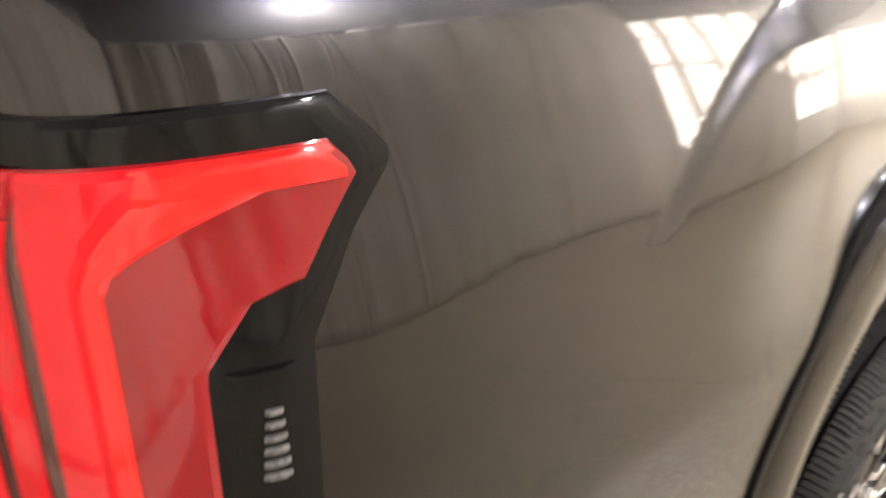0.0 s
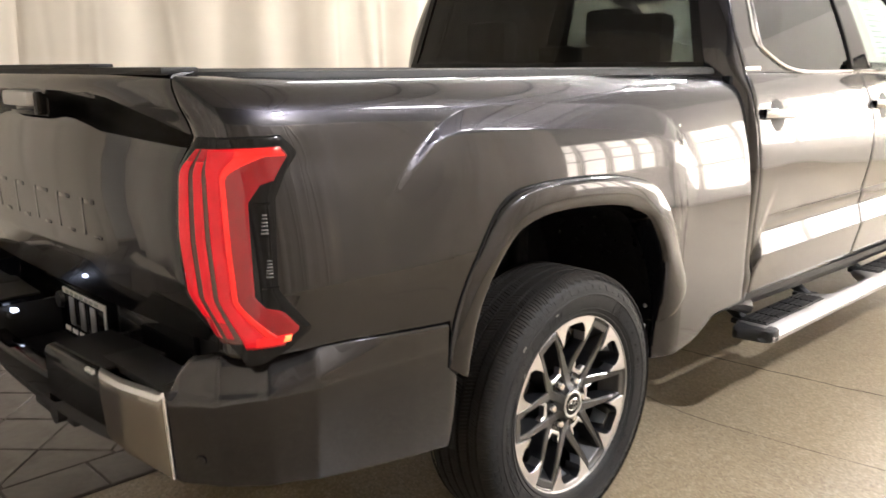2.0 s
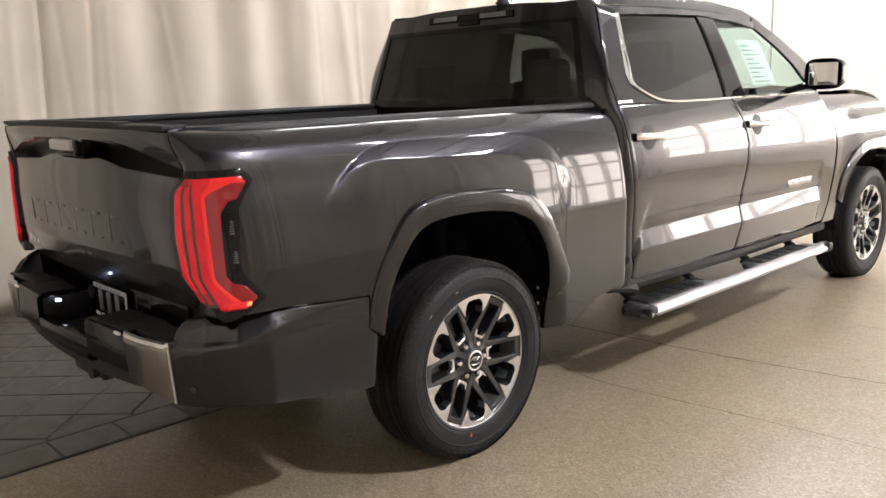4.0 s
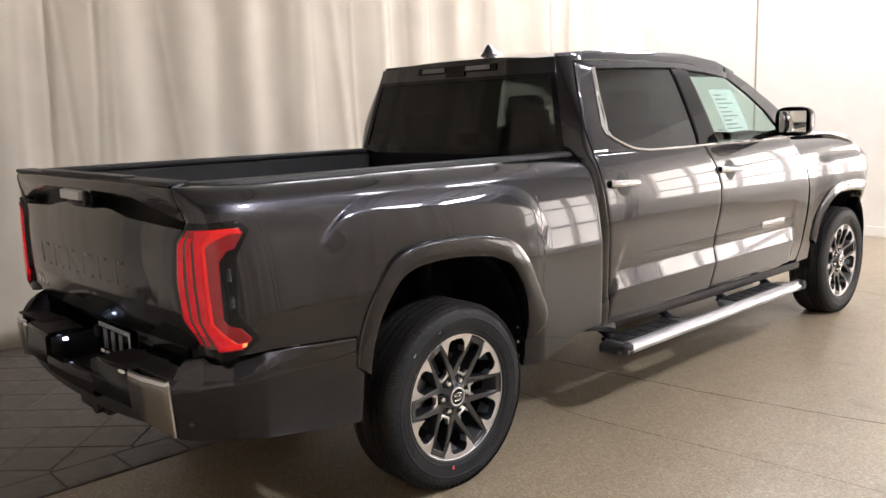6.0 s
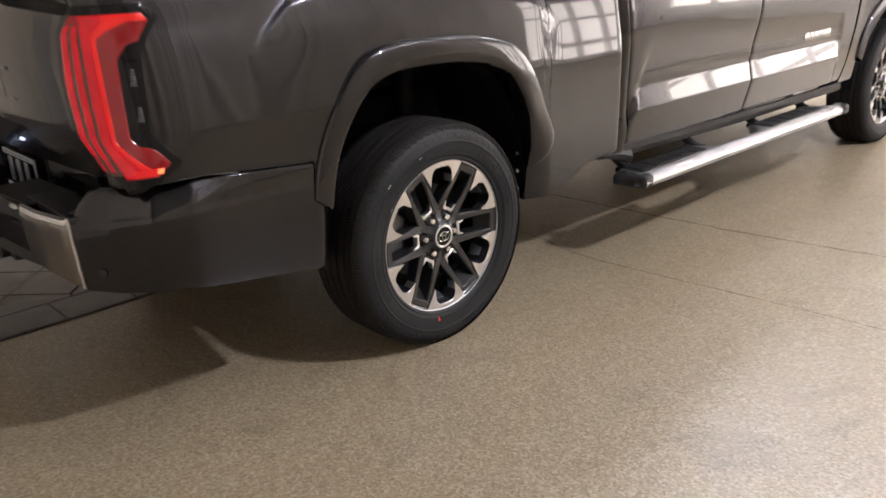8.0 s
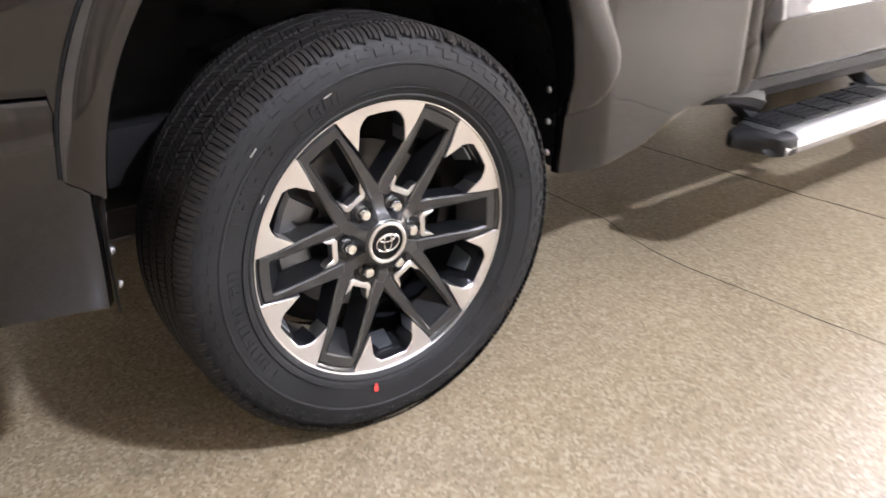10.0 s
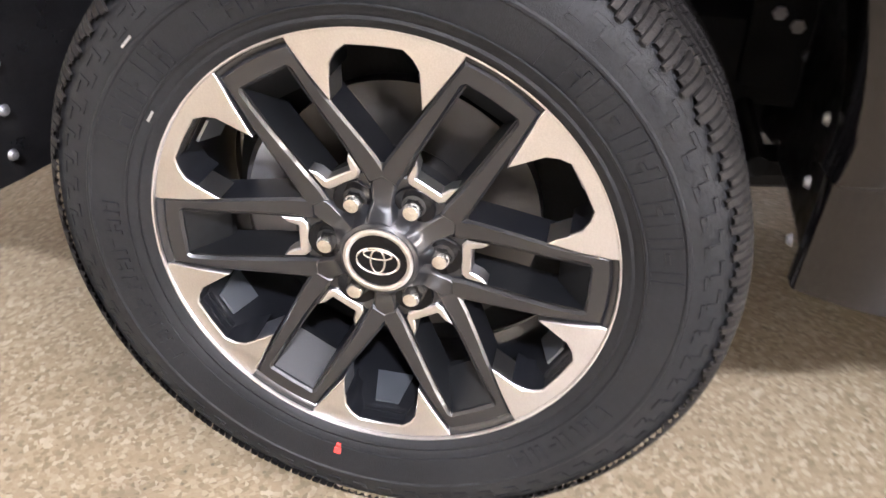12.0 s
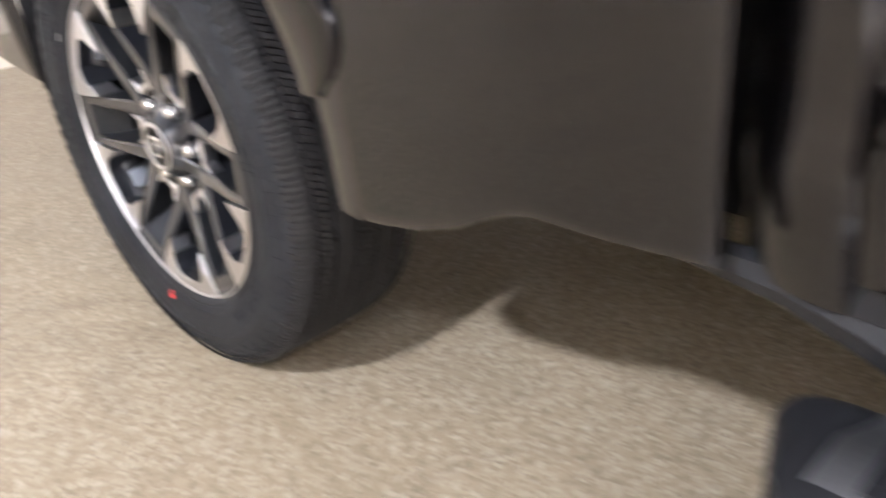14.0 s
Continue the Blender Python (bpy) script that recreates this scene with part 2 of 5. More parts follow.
def even(fine, n):
    ls = [0.0]
    for a, b in zip(fine, fine[1:]):
        ls.append(ls[-1] + (b - a).length)
    out = []
    for k in range(n):
        t = ls[-1] * k / (n - 1)
        i = min(max(int(np.searchsorted(ls, t)), 1), len(fine) - 1)
        s = (t - ls[i - 1]) / max(1e-9, ls[i] - ls[i - 1])
        out.append(fine[i - 1].lerp(fine[i], s))
    return out


def smooth01(a, b, v):
    s = min(1.0, max(0.0, (v - a) / (b - a)))
    return s * s * (3 - 2 * s)




def edged(n):
    """Steps from 0 to 1, with close rows by both ends for a rounded rim."""
    return [0, 0.006, 0.016] + [0.016 + (0.968 * k / n) for k in range(1, n)] + [0.984, 0.994, 1]


def rim_drop(i, n):
    d = min(i, n - 1 - i)
    return (0.0035, 0.0009, 0.0)[d] if d < 2 else 0.0

# ---- the room ----
def floor_material():
    m = material("polished_aggregate_floor", (0.40, 0.335, 0.24), 0.34)
    nt = m.node_tree
    b = nt.nodes["Principled BSDF"]
    co = nt.nodes.new("ShaderNodeTexCoord").outputs["Object"]

    def tex(kind, sc, **kw):
        n = nt.nodes.new(kind)
        n.inputs["Scale"].default_value = sc
        for k, v in kw.items():
            n.inputs[k].default_value = v
        nt.links.new(co, n.inputs["Vector"])
        return n

    grains = tex("ShaderNodeTexVoronoi", 135)
    ramp = nt.nodes.new("ShaderNodeValToRGB")
    ramp.color_ramp.elements[0].color = (0.164, 0.130, 0.082, 1)
    ramp.color_ramp.elements[1].color = (0.332, 0.285, 0.213, 1)
    e = ramp.color_ramp.elements.new(0.28)
    e.color = (0.220, 0.176, 0.114, 1)
    e = ramp.color_ramp.elements.new(0.7)
    e.color = (0.256, 0.209, 0.140, 1)
    sep = nt.nodes.new("ShaderNodeSeparateColor")
    nt.links.new(grains.outputs["Color"], sep.inputs[0])
    nt.links.new(sep.outputs[0], ramp.inputs[0])
    big = tex("ShaderNodeTexNoise", 1.3, Detail=6)
    mid = tex("ShaderNodeTexNoise", 9, Detail=5)
    mul = nt.nodes.new("ShaderNodeMath")
    mul.operation = "MULTIPLY_ADD"
    mul.inputs[1].default_value = 0.34
    nt.links.new(big.outputs["Fac"], mul.inputs[0])
    add = nt.nodes.new("ShaderNodeMath")
    add.operation = "MULTIPLY_ADD"
    add.inputs[1].default_value, add.inputs[2].default_value = 0.13, 0.78
    nt.links.new(mid.outputs["Fac"], add.inputs[0])
    nt.links.new(add.outputs[0], mul.inputs[2])
    sc = nt.nodes.new("ShaderNodeVectorMath")
    sc.operation = "SCALE"
    nt.links.new(ramp.outputs[0], sc.inputs[0])
    # dull stains and drip marks with edges of their own
    stain = tex("ShaderNodeTexNoise", 2.6, Detail=9, Roughness=0.68, Distortion=0.9)
    mark = nt.nodes.new("ShaderNodeMapRange")
    mark.inputs[1].default_value, mark.inputs[2].default_value, mark.inputs[3].default_value, mark.inputs[4].default_value = 0.54, 0.70, 1.0, 0.74
    nt.links.new(stain.outputs["Fac"], mark.inputs[0])
    soiled = nt.nodes.new("ShaderNodeMath")
    soiled.operation = "MULTIPLY"
    nt.links.new(mul.outputs[0], soiled.inputs[0]), nt.links.new(mark.outputs[0], soiled.inputs[1])
    # scattered dark stone chips
    chips = tex("ShaderNodeTexVoronoi", 42)
    chip = nt.nodes.new("ShaderNodeMapRange")
    chip.inputs[1].default_value, chip.inputs[2].default_value, chip.inputs[3].default_value, chip.inputs[4].default_value = 0.10, 0.16, 0.62, 1.0
    nt.links.new(chips.outputs["Distance"], chip.inputs[0])
    chipped = nt.nodes.new("ShaderNodeMath")
    chipped.operation = "MULTIPLY"
    nt.links.new(soiled.outputs[0], chipped.inputs[0]), nt.links.new(chip.outputs[0], chipped.inputs[1])
    nt.links.new(chipped.outputs[0], sc.inputs["Scale"])
    nt.links.new(sc.outputs[0], b.inputs["Base Color"])
    r = nt.nodes.new("ShaderNodeMapRange")
    r.inputs[1].default_value, r.inputs[2].default_value, r.inputs[3].default_value, r.inputs[4].default_value = 0.3, 0.7, 0.29, 0.37
    nt.links.new(mid.outputs["Fac"], r.inputs[0])
    nt.links.new(r.outputs[0], b.inputs["Roughness"])
    return m


FLOOR = floor_material()
JOINT = material("dark_joint", (0.05, 0.04, 0.028), 0.8)
TILE = material("dark_slate_tile", (0.080, 0.070, 0.063), 0.45, var=0.3, scale=9, fine=0.12, fine_scale=60, bump=0.4, bump_scale=30, rough_var=0.1)
GROUT = material("tile_grout", (0.045, 0.04, 0.036), 0.85)
CLOTH = material("cream_curtain_cloth", (0.66, 0.60, 0.50), 0.8, var=0.06, scale=2.0, bump=0.15, bump_scale=600)
WALL = material("cream_painted_wall", (0.84, 0.81, 0.75), 0.6, var=0.04, scale=3, bump=0.1)
# darker copy of the wall paint, dims the bounce from unseen walls
DIMMED_WALL = material("dimmed_cream_wall", (0.32, 0.305, 0.28), 0.7, var=0.08, scale=3)
JOINT_STRIP = material("grey_joint_strip", (0.35, 0.30, 0.22), 0.7)
CEIL = material("pale_ceiling_deck", (0.78, 0.77, 0.75), 0.8, var=0.1)
BEAM = material("white_painted_steel", (0.60, 0.60, 0.60), 0.5)
TUBE_LIGHT = material("lit_fluorescent_diffuser", (0.9, 0.9, 0.9), 0.4, emit=(1.0, 0.955, 0.89), power=42)
# stronger diffuser, added to brighten the north wall and east curtain
WASH_LIGHT = material("added_wash_diffuser", (0.9, 0.9, 0.9), 0.4, emit=(1.0, 0.955, 0.89), power=190)
KEY_LIGHT = material("lit_high_bay_lens", (0.9, 0.9, 0.9), 0.4, emit=(1.0, 0.965, 0.91), power=2000)
CEILING_FILL = material("ceiling_fill_glow", (0.9, 0.9, 0.9), 0.4, emit=(1.0, 0.955, 0.90), power=22)
# darker copy of the wall paint, toned for reflections in the truck
UPPER_WALL = material("toned_upper_wall", (0.55, 0.53, 0.49), 0.8, var=0.08, scale=3)
SKYLIT = material("bright_daylight", (0.9, 0.9, 0.9), 0.5, emit=(1.0, 0.88, 0.71), power=14.5)

RX0, RX1, RY0, RY1, RH = -3.45, 5.6, -3.3, 8.2, 6.2

floor = tagged(new("floor", mesh_of("floor", *sheet([[(RX0 - 0.2, RY0 - 0.2, 0), (RX1 + 0.2, RY0 - 0.2, 0)], [(RX0 - 0.2, RY1 + 0.2, 0), (RX1 + 0.2, RY1 + 0.2, 0)]], (0, 0, -0.2)), FLOOR, False)), "polished beige aggregate concrete floor with fine cracks", "floor", kind="structure")


def wall(name, x0, x1, y0, y1, z0, z1, mat, label):
    return tagged(new(name, mesh_of(name, *box(x0, x1, y0, y1, z0, z1), mat, False)), label, "wall", kind="structure")


wall("wall_west", RX0 - 0.2, RX0, RY0 - 0.2, RY1 + 0.2, 0, RH, WALL, "cream painted wall behind the curtain")
wall("wall_south", RX0, RX1, RY0 - 0.2, RY0, 0, RH, DIMMED_WALL, "unseen cream wall behind the curtain, colour dimmed to cut its bounce light")
EY0, EY1 = 5.6, 8.0
wall("wall_east", RX1, RX1 + 0.2, RY0 - 0.2, EY0, 0, RH, DIMMED_WALL, "unseen cream wall behind the curtain, colour dimmed to cut its bounce light")
wall("wall_east_corner", RX1, RX1 + 0.2, EY1, RY1 + 0.2, 0, RH, DIMMED_WALL, "unseen cream wall in the corner beside the windows, colour dimmed to cut its bounce light")
wall("wall_east_low", RX1, RX1 + 0.2, EY0, EY1, 0, 0.75, WALL, "low wall below the side window")
wall("wall_east_high", RX1, RX1 + 0.2, EY0, EY1, 2.35, RH, DIMMED_WALL, "unseen cream wall above the side window, colour dimmed to cut its bounce light")
# north wall with a large window opening
WX0, WX1, WZ0, WZ1 = 1.3, 5.3, 0.75, 2.35
wall("wall_north_upper", RX0, RX1, RY1, RY1 + 0.2, 3.6, RH, UPPER_WALL, "unseen upper part of the cream wall, toned down for its reflection in the truck")
wall("wall_north_west", RX0, WX0, RY1, RY1 + 0.2, 0, 3.6, WALL, "bright cream painted wall in front of the truck")
wall("wall_north_low", WX0, WX1, RY1, RY1 + 0.2, 0, WZ0, WALL, "low wall below the large window")
wall("wall_north_high", WX0, WX1, RY1, RY1 + 0.2, WZ1, 3.6, WALL, "wall above the large window")
wall("wall_north_east", WX1, RX1, RY1, RY1 + 0.2, 0, 3.6, WALL, "cream painted wall beside the window")
for x in (-1.745, 0.05):
    tagged(new("trim", mesh_of("trim", *box(x - 0.012, x + 0.012, RY1 - 0.006, RY1, 0.12, 3.6), JOINT_STRIP, False)), "thin upright joint strip on the wall", "trim", kind="structure")
tagged(new("baseboard", mesh_of("baseboard", *box(RX0, WX1, RY1 - 0.02, RY1, 0, 0.12, 0.004), WALL, False)), "pale baseboard along the wall", "baseboard", kind="structure")
tagged(new("ceiling", mesh_of("ceiling", *box(RX0 - 0.2, RX1 + 0.2, RY0 - 0.2, RY1 + 0.2, RH, RH + 0.2), CEIL, False)), "pale grey metal deck ceiling", "ceiling", kind="structure")
win = thing("window_1", "large bright window with a pale bar grid", "window", kind="structure")
NX = 6
for k in range(NX + 1):
    x = WX0 + k * (WX1 - WX0) / NX
    part("mullion", box(x - 0.035, x + 0.035, RY1 + 0.05, RY1 + 0.12, WZ0, WZ1), WALL, win, smooth=False)
for z in (WZ0 + 0.03, 1.28, 1.82, WZ1 - 0.03):
    for k in range(NX):
        w = (WX1 - WX0) / NX
        part("glazing_bar", box(WX0 + k * w + 0.036, WX0 + (k + 1) * w - 0.036, RY1 + 0.06, RY1 + 0.11, z - 0.03, z + 0.03), WALL, win, smooth=False)
side_window = thing("window_2", "bright side window with a pale bar grid", "window", kind="structure")
for k in range(5):
    y = EY0 + k * (EY1 - EY0) / 4
    part("mullion", box(RX1 + 0.05, RX1 + 0.12, y - 0.035, y + 0.035, 0.75, 2.35), WALL, side_window, smooth=False)
for z in (0.78, 1.28, 1.82, 2.32):
    for k in range(4):
        h = (EY1 - EY0) / 4
        part("glazing_bar", box(RX1 + 0.06, RX1 + 0.11, EY0 + k * h + 0.036, EY0 + (k + 1) * h - 0.036, z - 0.03, z + 0.03), WALL, side_window, smooth=False)
tagged(new("backdrop", mesh_of("backdrop", *box(RX1 + 0.35, RX1 + 0.4, EY0 - 0.6, EY1 + 0.25, 0.0, 3.2), SKYLIT, False)), "bright daylight outside the side window", "backdrop", kind="structure")
tagged(new("backdrop", mesh_of("backdrop", *box(WX0 - 0.6, WX1 + 0.6, RY1 + 0.35, RY1 + 0.4, 0.0, 4.2), SKYLIT, False)), "bright daylight outside the window", "backdrop", kind="structure")

# ceiling: joists, and unseen lights placed to brighten walls and curtains
for k in range(6):
    y = RY0 + 0.9 + k * 2.0
    j = thing("ceiling_joist", "white open web steel joist under the ceiling deck", "joist", "ceiling joists")
    part("top_chord", box(RX0, RX1, y - 0.04, y + 0.04, RH - 0.08, RH - 0.01), BEAM, j, smooth=False)
    part("bottom_chord", box(RX0, RX1, y - 0.04, y + 0.04, RH - 0.62, RH - 0.56), BEAM, j, smooth=False)
    zig = [(RX0 + 0.1 + i * 0.52, y, RH - 0.10 if i % 2 else RH - 0.58) for i in range(16)]
    part("web", tube(zig, 0.014, 6), BEAM, j)
LIGHTS = [(-1.5, 2.7), (-1.4, 5.2), (-2.0, 4.1), (4.9, 4.4), (4.9, 6.0), (-2.6, 7.3), (-1.5, 7.3), (-0.4, 7.3), (0.7, 7.3), (2.2, 7.3)]
for x, y in LIGHTS:
    f = thing("ceiling_light", "white fluorescent ceiling light, out of view, added to brighten walls and curtains", "ceiling light", "ceiling lights")
    part("frame", box(x - 0.16, x + 0.16, y - 0.54, y + 0.54, RH - 0.70, RH - 0.63, 0.01), WALL, f)
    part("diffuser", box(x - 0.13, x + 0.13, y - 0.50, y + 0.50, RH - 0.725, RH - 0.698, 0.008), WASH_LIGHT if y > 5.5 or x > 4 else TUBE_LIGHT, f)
    # upward glow added only to brighten the ceiling deck
    part("uplight", box(x - 0.10, x + 0.10, y - 0.45, y + 0.45, RH - 0.629, RH - 0.62, 0.003), CEILING_FILL, f)
    for s in (-0.45, 0.45):
        part("hanger", box(x - 0.006, x + 0.006, y + s - 0.006, y + s + 0.006, RH - 0.64, RH - 0.005), BEAM, f, smooth=False)

# one strong high bay lamp over the right side
KX, KY, KZ = 5.05, 1.45, 4.80
bay = thing("high_bay_light", "bright white high bay light hanging from the ceiling", "ceiling light")
part("housing", moved(lathe([(0.30, 0.0), (0.30, 0.07), (0.18, 0.09), (0.12, 0.20), (0.0, 0.24), (0.004, 0.225), (0.10, 0.18)], 32), pose(KX, KY, KZ, 0, -90, 0)), BEAM, bay)
part("lens", moved(lathe([(0.030, 0.0), (0.030, 0.205), (0.04, 0.207)], 32), pose(KX, KY, KZ, 0, -90, 0)), KEY_LIGHT, bay)
part("cord", tube([(KX, KY, KZ + 0.29), (KX, KY, RH - 0.002)], 0.012, 8), BEAM, bay)


def curtain(name, label, place, length, height, seed, z0=0.004):
    """A hanging cloth with uneven folds; place(s, d, z) gives the point at s along it, d in front of its line."""
    rnd = random.Random(seed)
    waves = [(rnd.uniform(0.5, 1.1), rnd.uniform(0, 6.3), rnd.uniform(0.012, 0.03)) for _ in range(3)]
    folds = [(s0, rnd.choice((0.024, 0.035, 0.06, 0.10, 0.14)), rnd.uniform(-0.028, 0.036), rnd.uniform(-0.07, 0.07), rnd.uniform(0, 6)) for s0 in np.arange(0.2, length, 0.17)]
    rows = []
    n = int(length / 0.016)
    for k in range(29):
        z = z0 + (height - z0) * k / 28
        row = []
        for i in range(n + 1):
            s = length * i / n
            d = sum(a * math.sin(s * 6.28 / w + p) for w, p, a in waves)
            for c, wd, am, lean, ph in folds:
                q = (s - c - lean * (z - 1.5) - 0.03 * math.sin(z * 1.3 + ph)) / wd
                if abs(q) < 4:
                    d += am * math.exp(-q * q) * (0.6 + 0.4 * math.sin(z * 0.9 + ph))
            row.append(place(s, d, z))
        rows.append(row)
    t = thing(name, label, "curtain")
    g = grid(rows)
    ob = part("cloth", g, CLOTH, t)
    mod = ob.modifiers.new("thickness", "SOLIDIFY")
    mod.thickness = 0.004
    return t


c_west = curtain("curtain", "cream floor-length fabric curtain with loose folds", lambda s, d, z: (-3.06 + d, -2.8 + s, z), 9.75, 3.7, 3)
c_south = curtain("curtain", "cream floor-length fabric curtain with a pale hem", lambda s, d, z: (-2.9 + s, -2.98 + d, z), 8.2, 3.2, 5)
c_east = curtain("curtain", "cream floor-length fabric curtain with loose folds", lambda s, d, z: (5.42 - d, -2.8 + s, z), 8.3, 3.2, 8)
for c, a, b, z in ((c_west, (-3.06, -2.85), (-3.06, 7.0), 3.72), (c_south, (-2.95, -2.98), (5.35, -2.98), 3.22), (c_east, (5.42, -2.85), (5.42, 5.55), 3.22)):
    part("rail", tube([(*a, z), (*b, z)], 0.02, 8), BEAM, c)
    for q in (0.05, 0.35, 0.65, 0.95):
        x, y = a[0] + (b[0] - a[0]) * q, a[1] + (b[1] - a[1]) * q
        part("hanger", tube([(x, y, z), (x, y, RH - 0.002)], 0.008, 6), BEAM, c)
part("hem", sheet([[(-2.8 + k * 0.2, -2.90 + 0.02 * math.sin(k * 1.7), 0.03), (-2.8 + k * 0.2, -2.78 + 0.02 * math.sin(k * 2.3), 0.006), (-2.8 + k * 0.2, -2.62 + 0.03 * math.sin(k * 1.1), 0.006)] for k in range(40)], (0, 0, -0.005)), CLOTH, c_south, "white hem lying on the floor")

# ---- the pickup truck: x to its right, y ahead, rear axle at y = 0 ----
truck = thing("pickup_truck", "dark grey metallic crew cab pickup truck with lit red tail lights", "pickup truck")
WB = 4.18

BED_X = [(0.42, 0.974), (0.55, 0.981), (0.70, 0.985), (0.82, 0.986), (0.90, 0.987), (0.945, 0.987), (0.985, 0.983), (1.10, 0.968), (1.20, 0.951), (1.28, 0.930), (1.33, 0.906), (1.365, 0.874), (1.385, 0.842), (1.395, 0.805)]


def taper(y, z):
    """The bed narrows a little towards the tail."""
    return 0.016 * smooth01(-0.05, -0.85, y) * smooth01(1.36, 1.2, z)

PLAN = [Vector((0.21, -1.155)), Vector((0.06, -1.14)), Vector((0.0, -1.06)), Vector((0.0, -0.85))]


def plan(u):
    """Inset and y of the rear corner for u from 0 (tailgate) to 1."""
    v = 1 - u
    return PLAN[0] * v ** 3 + PLAN[1] * (3 * v * v * u) + PLAN[2] * (3 * v * u * u) + PLAN[3] * u ** 3


BULGE_TOP = [(-0.69, 1.128), (-0.66, 1.160), (-0.60, 1.217), (-0.553, 1.256), (-0.50, 1.285), (-0.455, 1.300), (-0.40, 1.309), (-0.30, 1.312), (0.0, 1.307), (0.31, 1.294), (0.40, 1.282), (0.45, 1.268), (0.50, 1.241), (0.535, 1.208), (0.60, 1.125), (0.66, 1.03)]
BULGE_EDGE = [(-0.69, 1.118), (-0.66, 1.150), (-0.60, 1.203), (-0.558, 1.232), (-0.50, 1.248), (-0.44, 1.253), (-0.30, 1.249), (-0.15, 1.243), (0.0, 1.238), (0.236, 1.222), (0.40, 1.196), (0.45, 1.184), (0.52, 1.155), (0.565, 1.125), (0.60, 1.085), (0.66, 0.985)]


def bulge(y, z):
    """The raised, crisply edged shoulder over the rear wheel: a sloped band between two edges, then the raised face."""
    if not -0.74 < y < 0.66:
        return 0.0
    top, edge = lerp(BULGE_TOP, y), lerp(BULGE_EDGE, y)
    ramp = min(1.0, max(0.0, (top - z) / (top - edge)))
    ends = smooth01(-0.74, -0.42, y) * (1 - smooth01(0.48, 0.64, y))
    return 0.0175 * ramp * ends * (0.10 + 0.35 * smooth01(0.82, 1.02, z) + 0.55 * smooth01(1.00, 1.20, z))


def gate_profile(z):
    return lerp([(0.80, -1.104), (0.86, -1.125), (0.945, -1.150), (0.955, -1.1515), (1.08, -1.157), (1.20, -1.150), (1.27, -1.140), (1.30, -1.146), (1.33, -1.158), (1.37, -1.168), (1.388, -1.166), (1.398, -1.158), (1.402, -1.14)], z)


def gate_half(z):
    return lin([(0.80, 0.74), (0.86, 0.83), (0.90, 0.80), (0.94, 0.765), (1.06, 0.752), (1.21, 0.765), (1.25, 0.796), (1.272, 0.813), (1.33, 0.802), (1.402, 0.786)], z)


def bed_point(u, z, off=0.0):
    """u below 1: round the rear corner; above 1: metres ahead of y = -0.85, plus 1."""
    if u < 1:
        p = plan(u)
        q = plan(min(1, u + 0.01)) - plan(max(0, u - 0.01))
        nx, ny = q.y, q.x
        l = math.hypot(nx, ny)
        full = lerp(BED_X, z) - taper(-0.85, z)
        x = full - p.x / 0.21 * (full - gate_half(max(z, 0.86)) - 0.006)
        lean = (gate_profile(max(z, 0.86)) + 0.024 + 1.155) * (1 - u) ** 3
        return Vector((x + off * nx / l, p.y + off * ny / l + lean, z))
    y = -0.85 + (u - 1)
    # the front of the arch rolls inwards towards its foot
    roll = 0.036 * (max(0.0, min(0.13, 0.575 - y)) / 0.125) ** 2 * smooth01(0.85, 0.50, z) if y > 0.40 else 0.0
    return Vector((lerp(BED_X, z) - taper(y, z) + bulge(y, z) - roll + off, y, z))


FLARE_OUT = spline([(-0.567, 0.668), (-0.558, 0.74), (-0.535, 0.82), (-0.493, 0.91), (-0.43, 1.005), (-0.37, 1.062), (-0.27, 1.096), (-0.10, 1.106), (0.10, 1.098), (0.24, 1.076), (0.335, 1.048), (0.405, 0.99), (0.472, 0.89), (0.535, 0.77), (0.572, 0.70), (0.580, 0.66), (0.566, 0.62), (0.530, 0.590)], 64)
FLARE_IN = spline([(-0.512, 0.628), (-0.500, 0.70), (-0.478, 0.78), (-0.437, 0.865), (-0.38, 0.945), (-0.32, 0.988), (-0.22, 1.014), (-0.08, 1.020), (0.09, 1.008), (0.22, 0.984), (0.30, 0.950), (0.36, 0.885), (0.412, 0.80), (0.448, 0.70), (0.462, 0.62), (0.458, 0.57)], 64)


# the rear leg of the arch stands a little further ahead
FLARE_OUT = [Vector((p.x + 0.024 * smooth01(-0.18, -0.42, p.x), p.y)) for p in FLARE_OUT]
FLARE_IN = [Vector((p.x + 0.026 * smooth01(-0.18, -0.40, p.x), p.y)) for p in FLARE_IN]


def arch_low(y, curve):
    """Height of the arch line over y."""
    for a, b in zip(curve, curve[1:]):
        if a.x <= y <= b.x:
            return a.y + (b.y - a.y) * (y - a.x) / max(1e-6, b.x - a.x)
    return None


def side_panel(columns, low, high, point, rows=30):
    steps = edged(rows)
    out = []
    for i, v in enumerate(steps):
        row = []
        for j, c in enumerate(columns):
            d = max(rim_drop(i, len(steps)), rim_drop(j, len(columns)))
            a, b = low(c), high(c)
            row.append(point(c, a + (b - a) * v, -d))
        out.append(row)
    return sheet(out, lambda p: (-0.018, 0, 0) if p.y > -0.95 else (-0.004, 0.022, 0))


def dense(*marks):
    """Values between marks: (start, end, count) runs joined."""
    out = []
    for a, b, n in marks:
        out += [a + (b - a) * k / n for k in range(n)]
    return out + [marks[-1][1]]


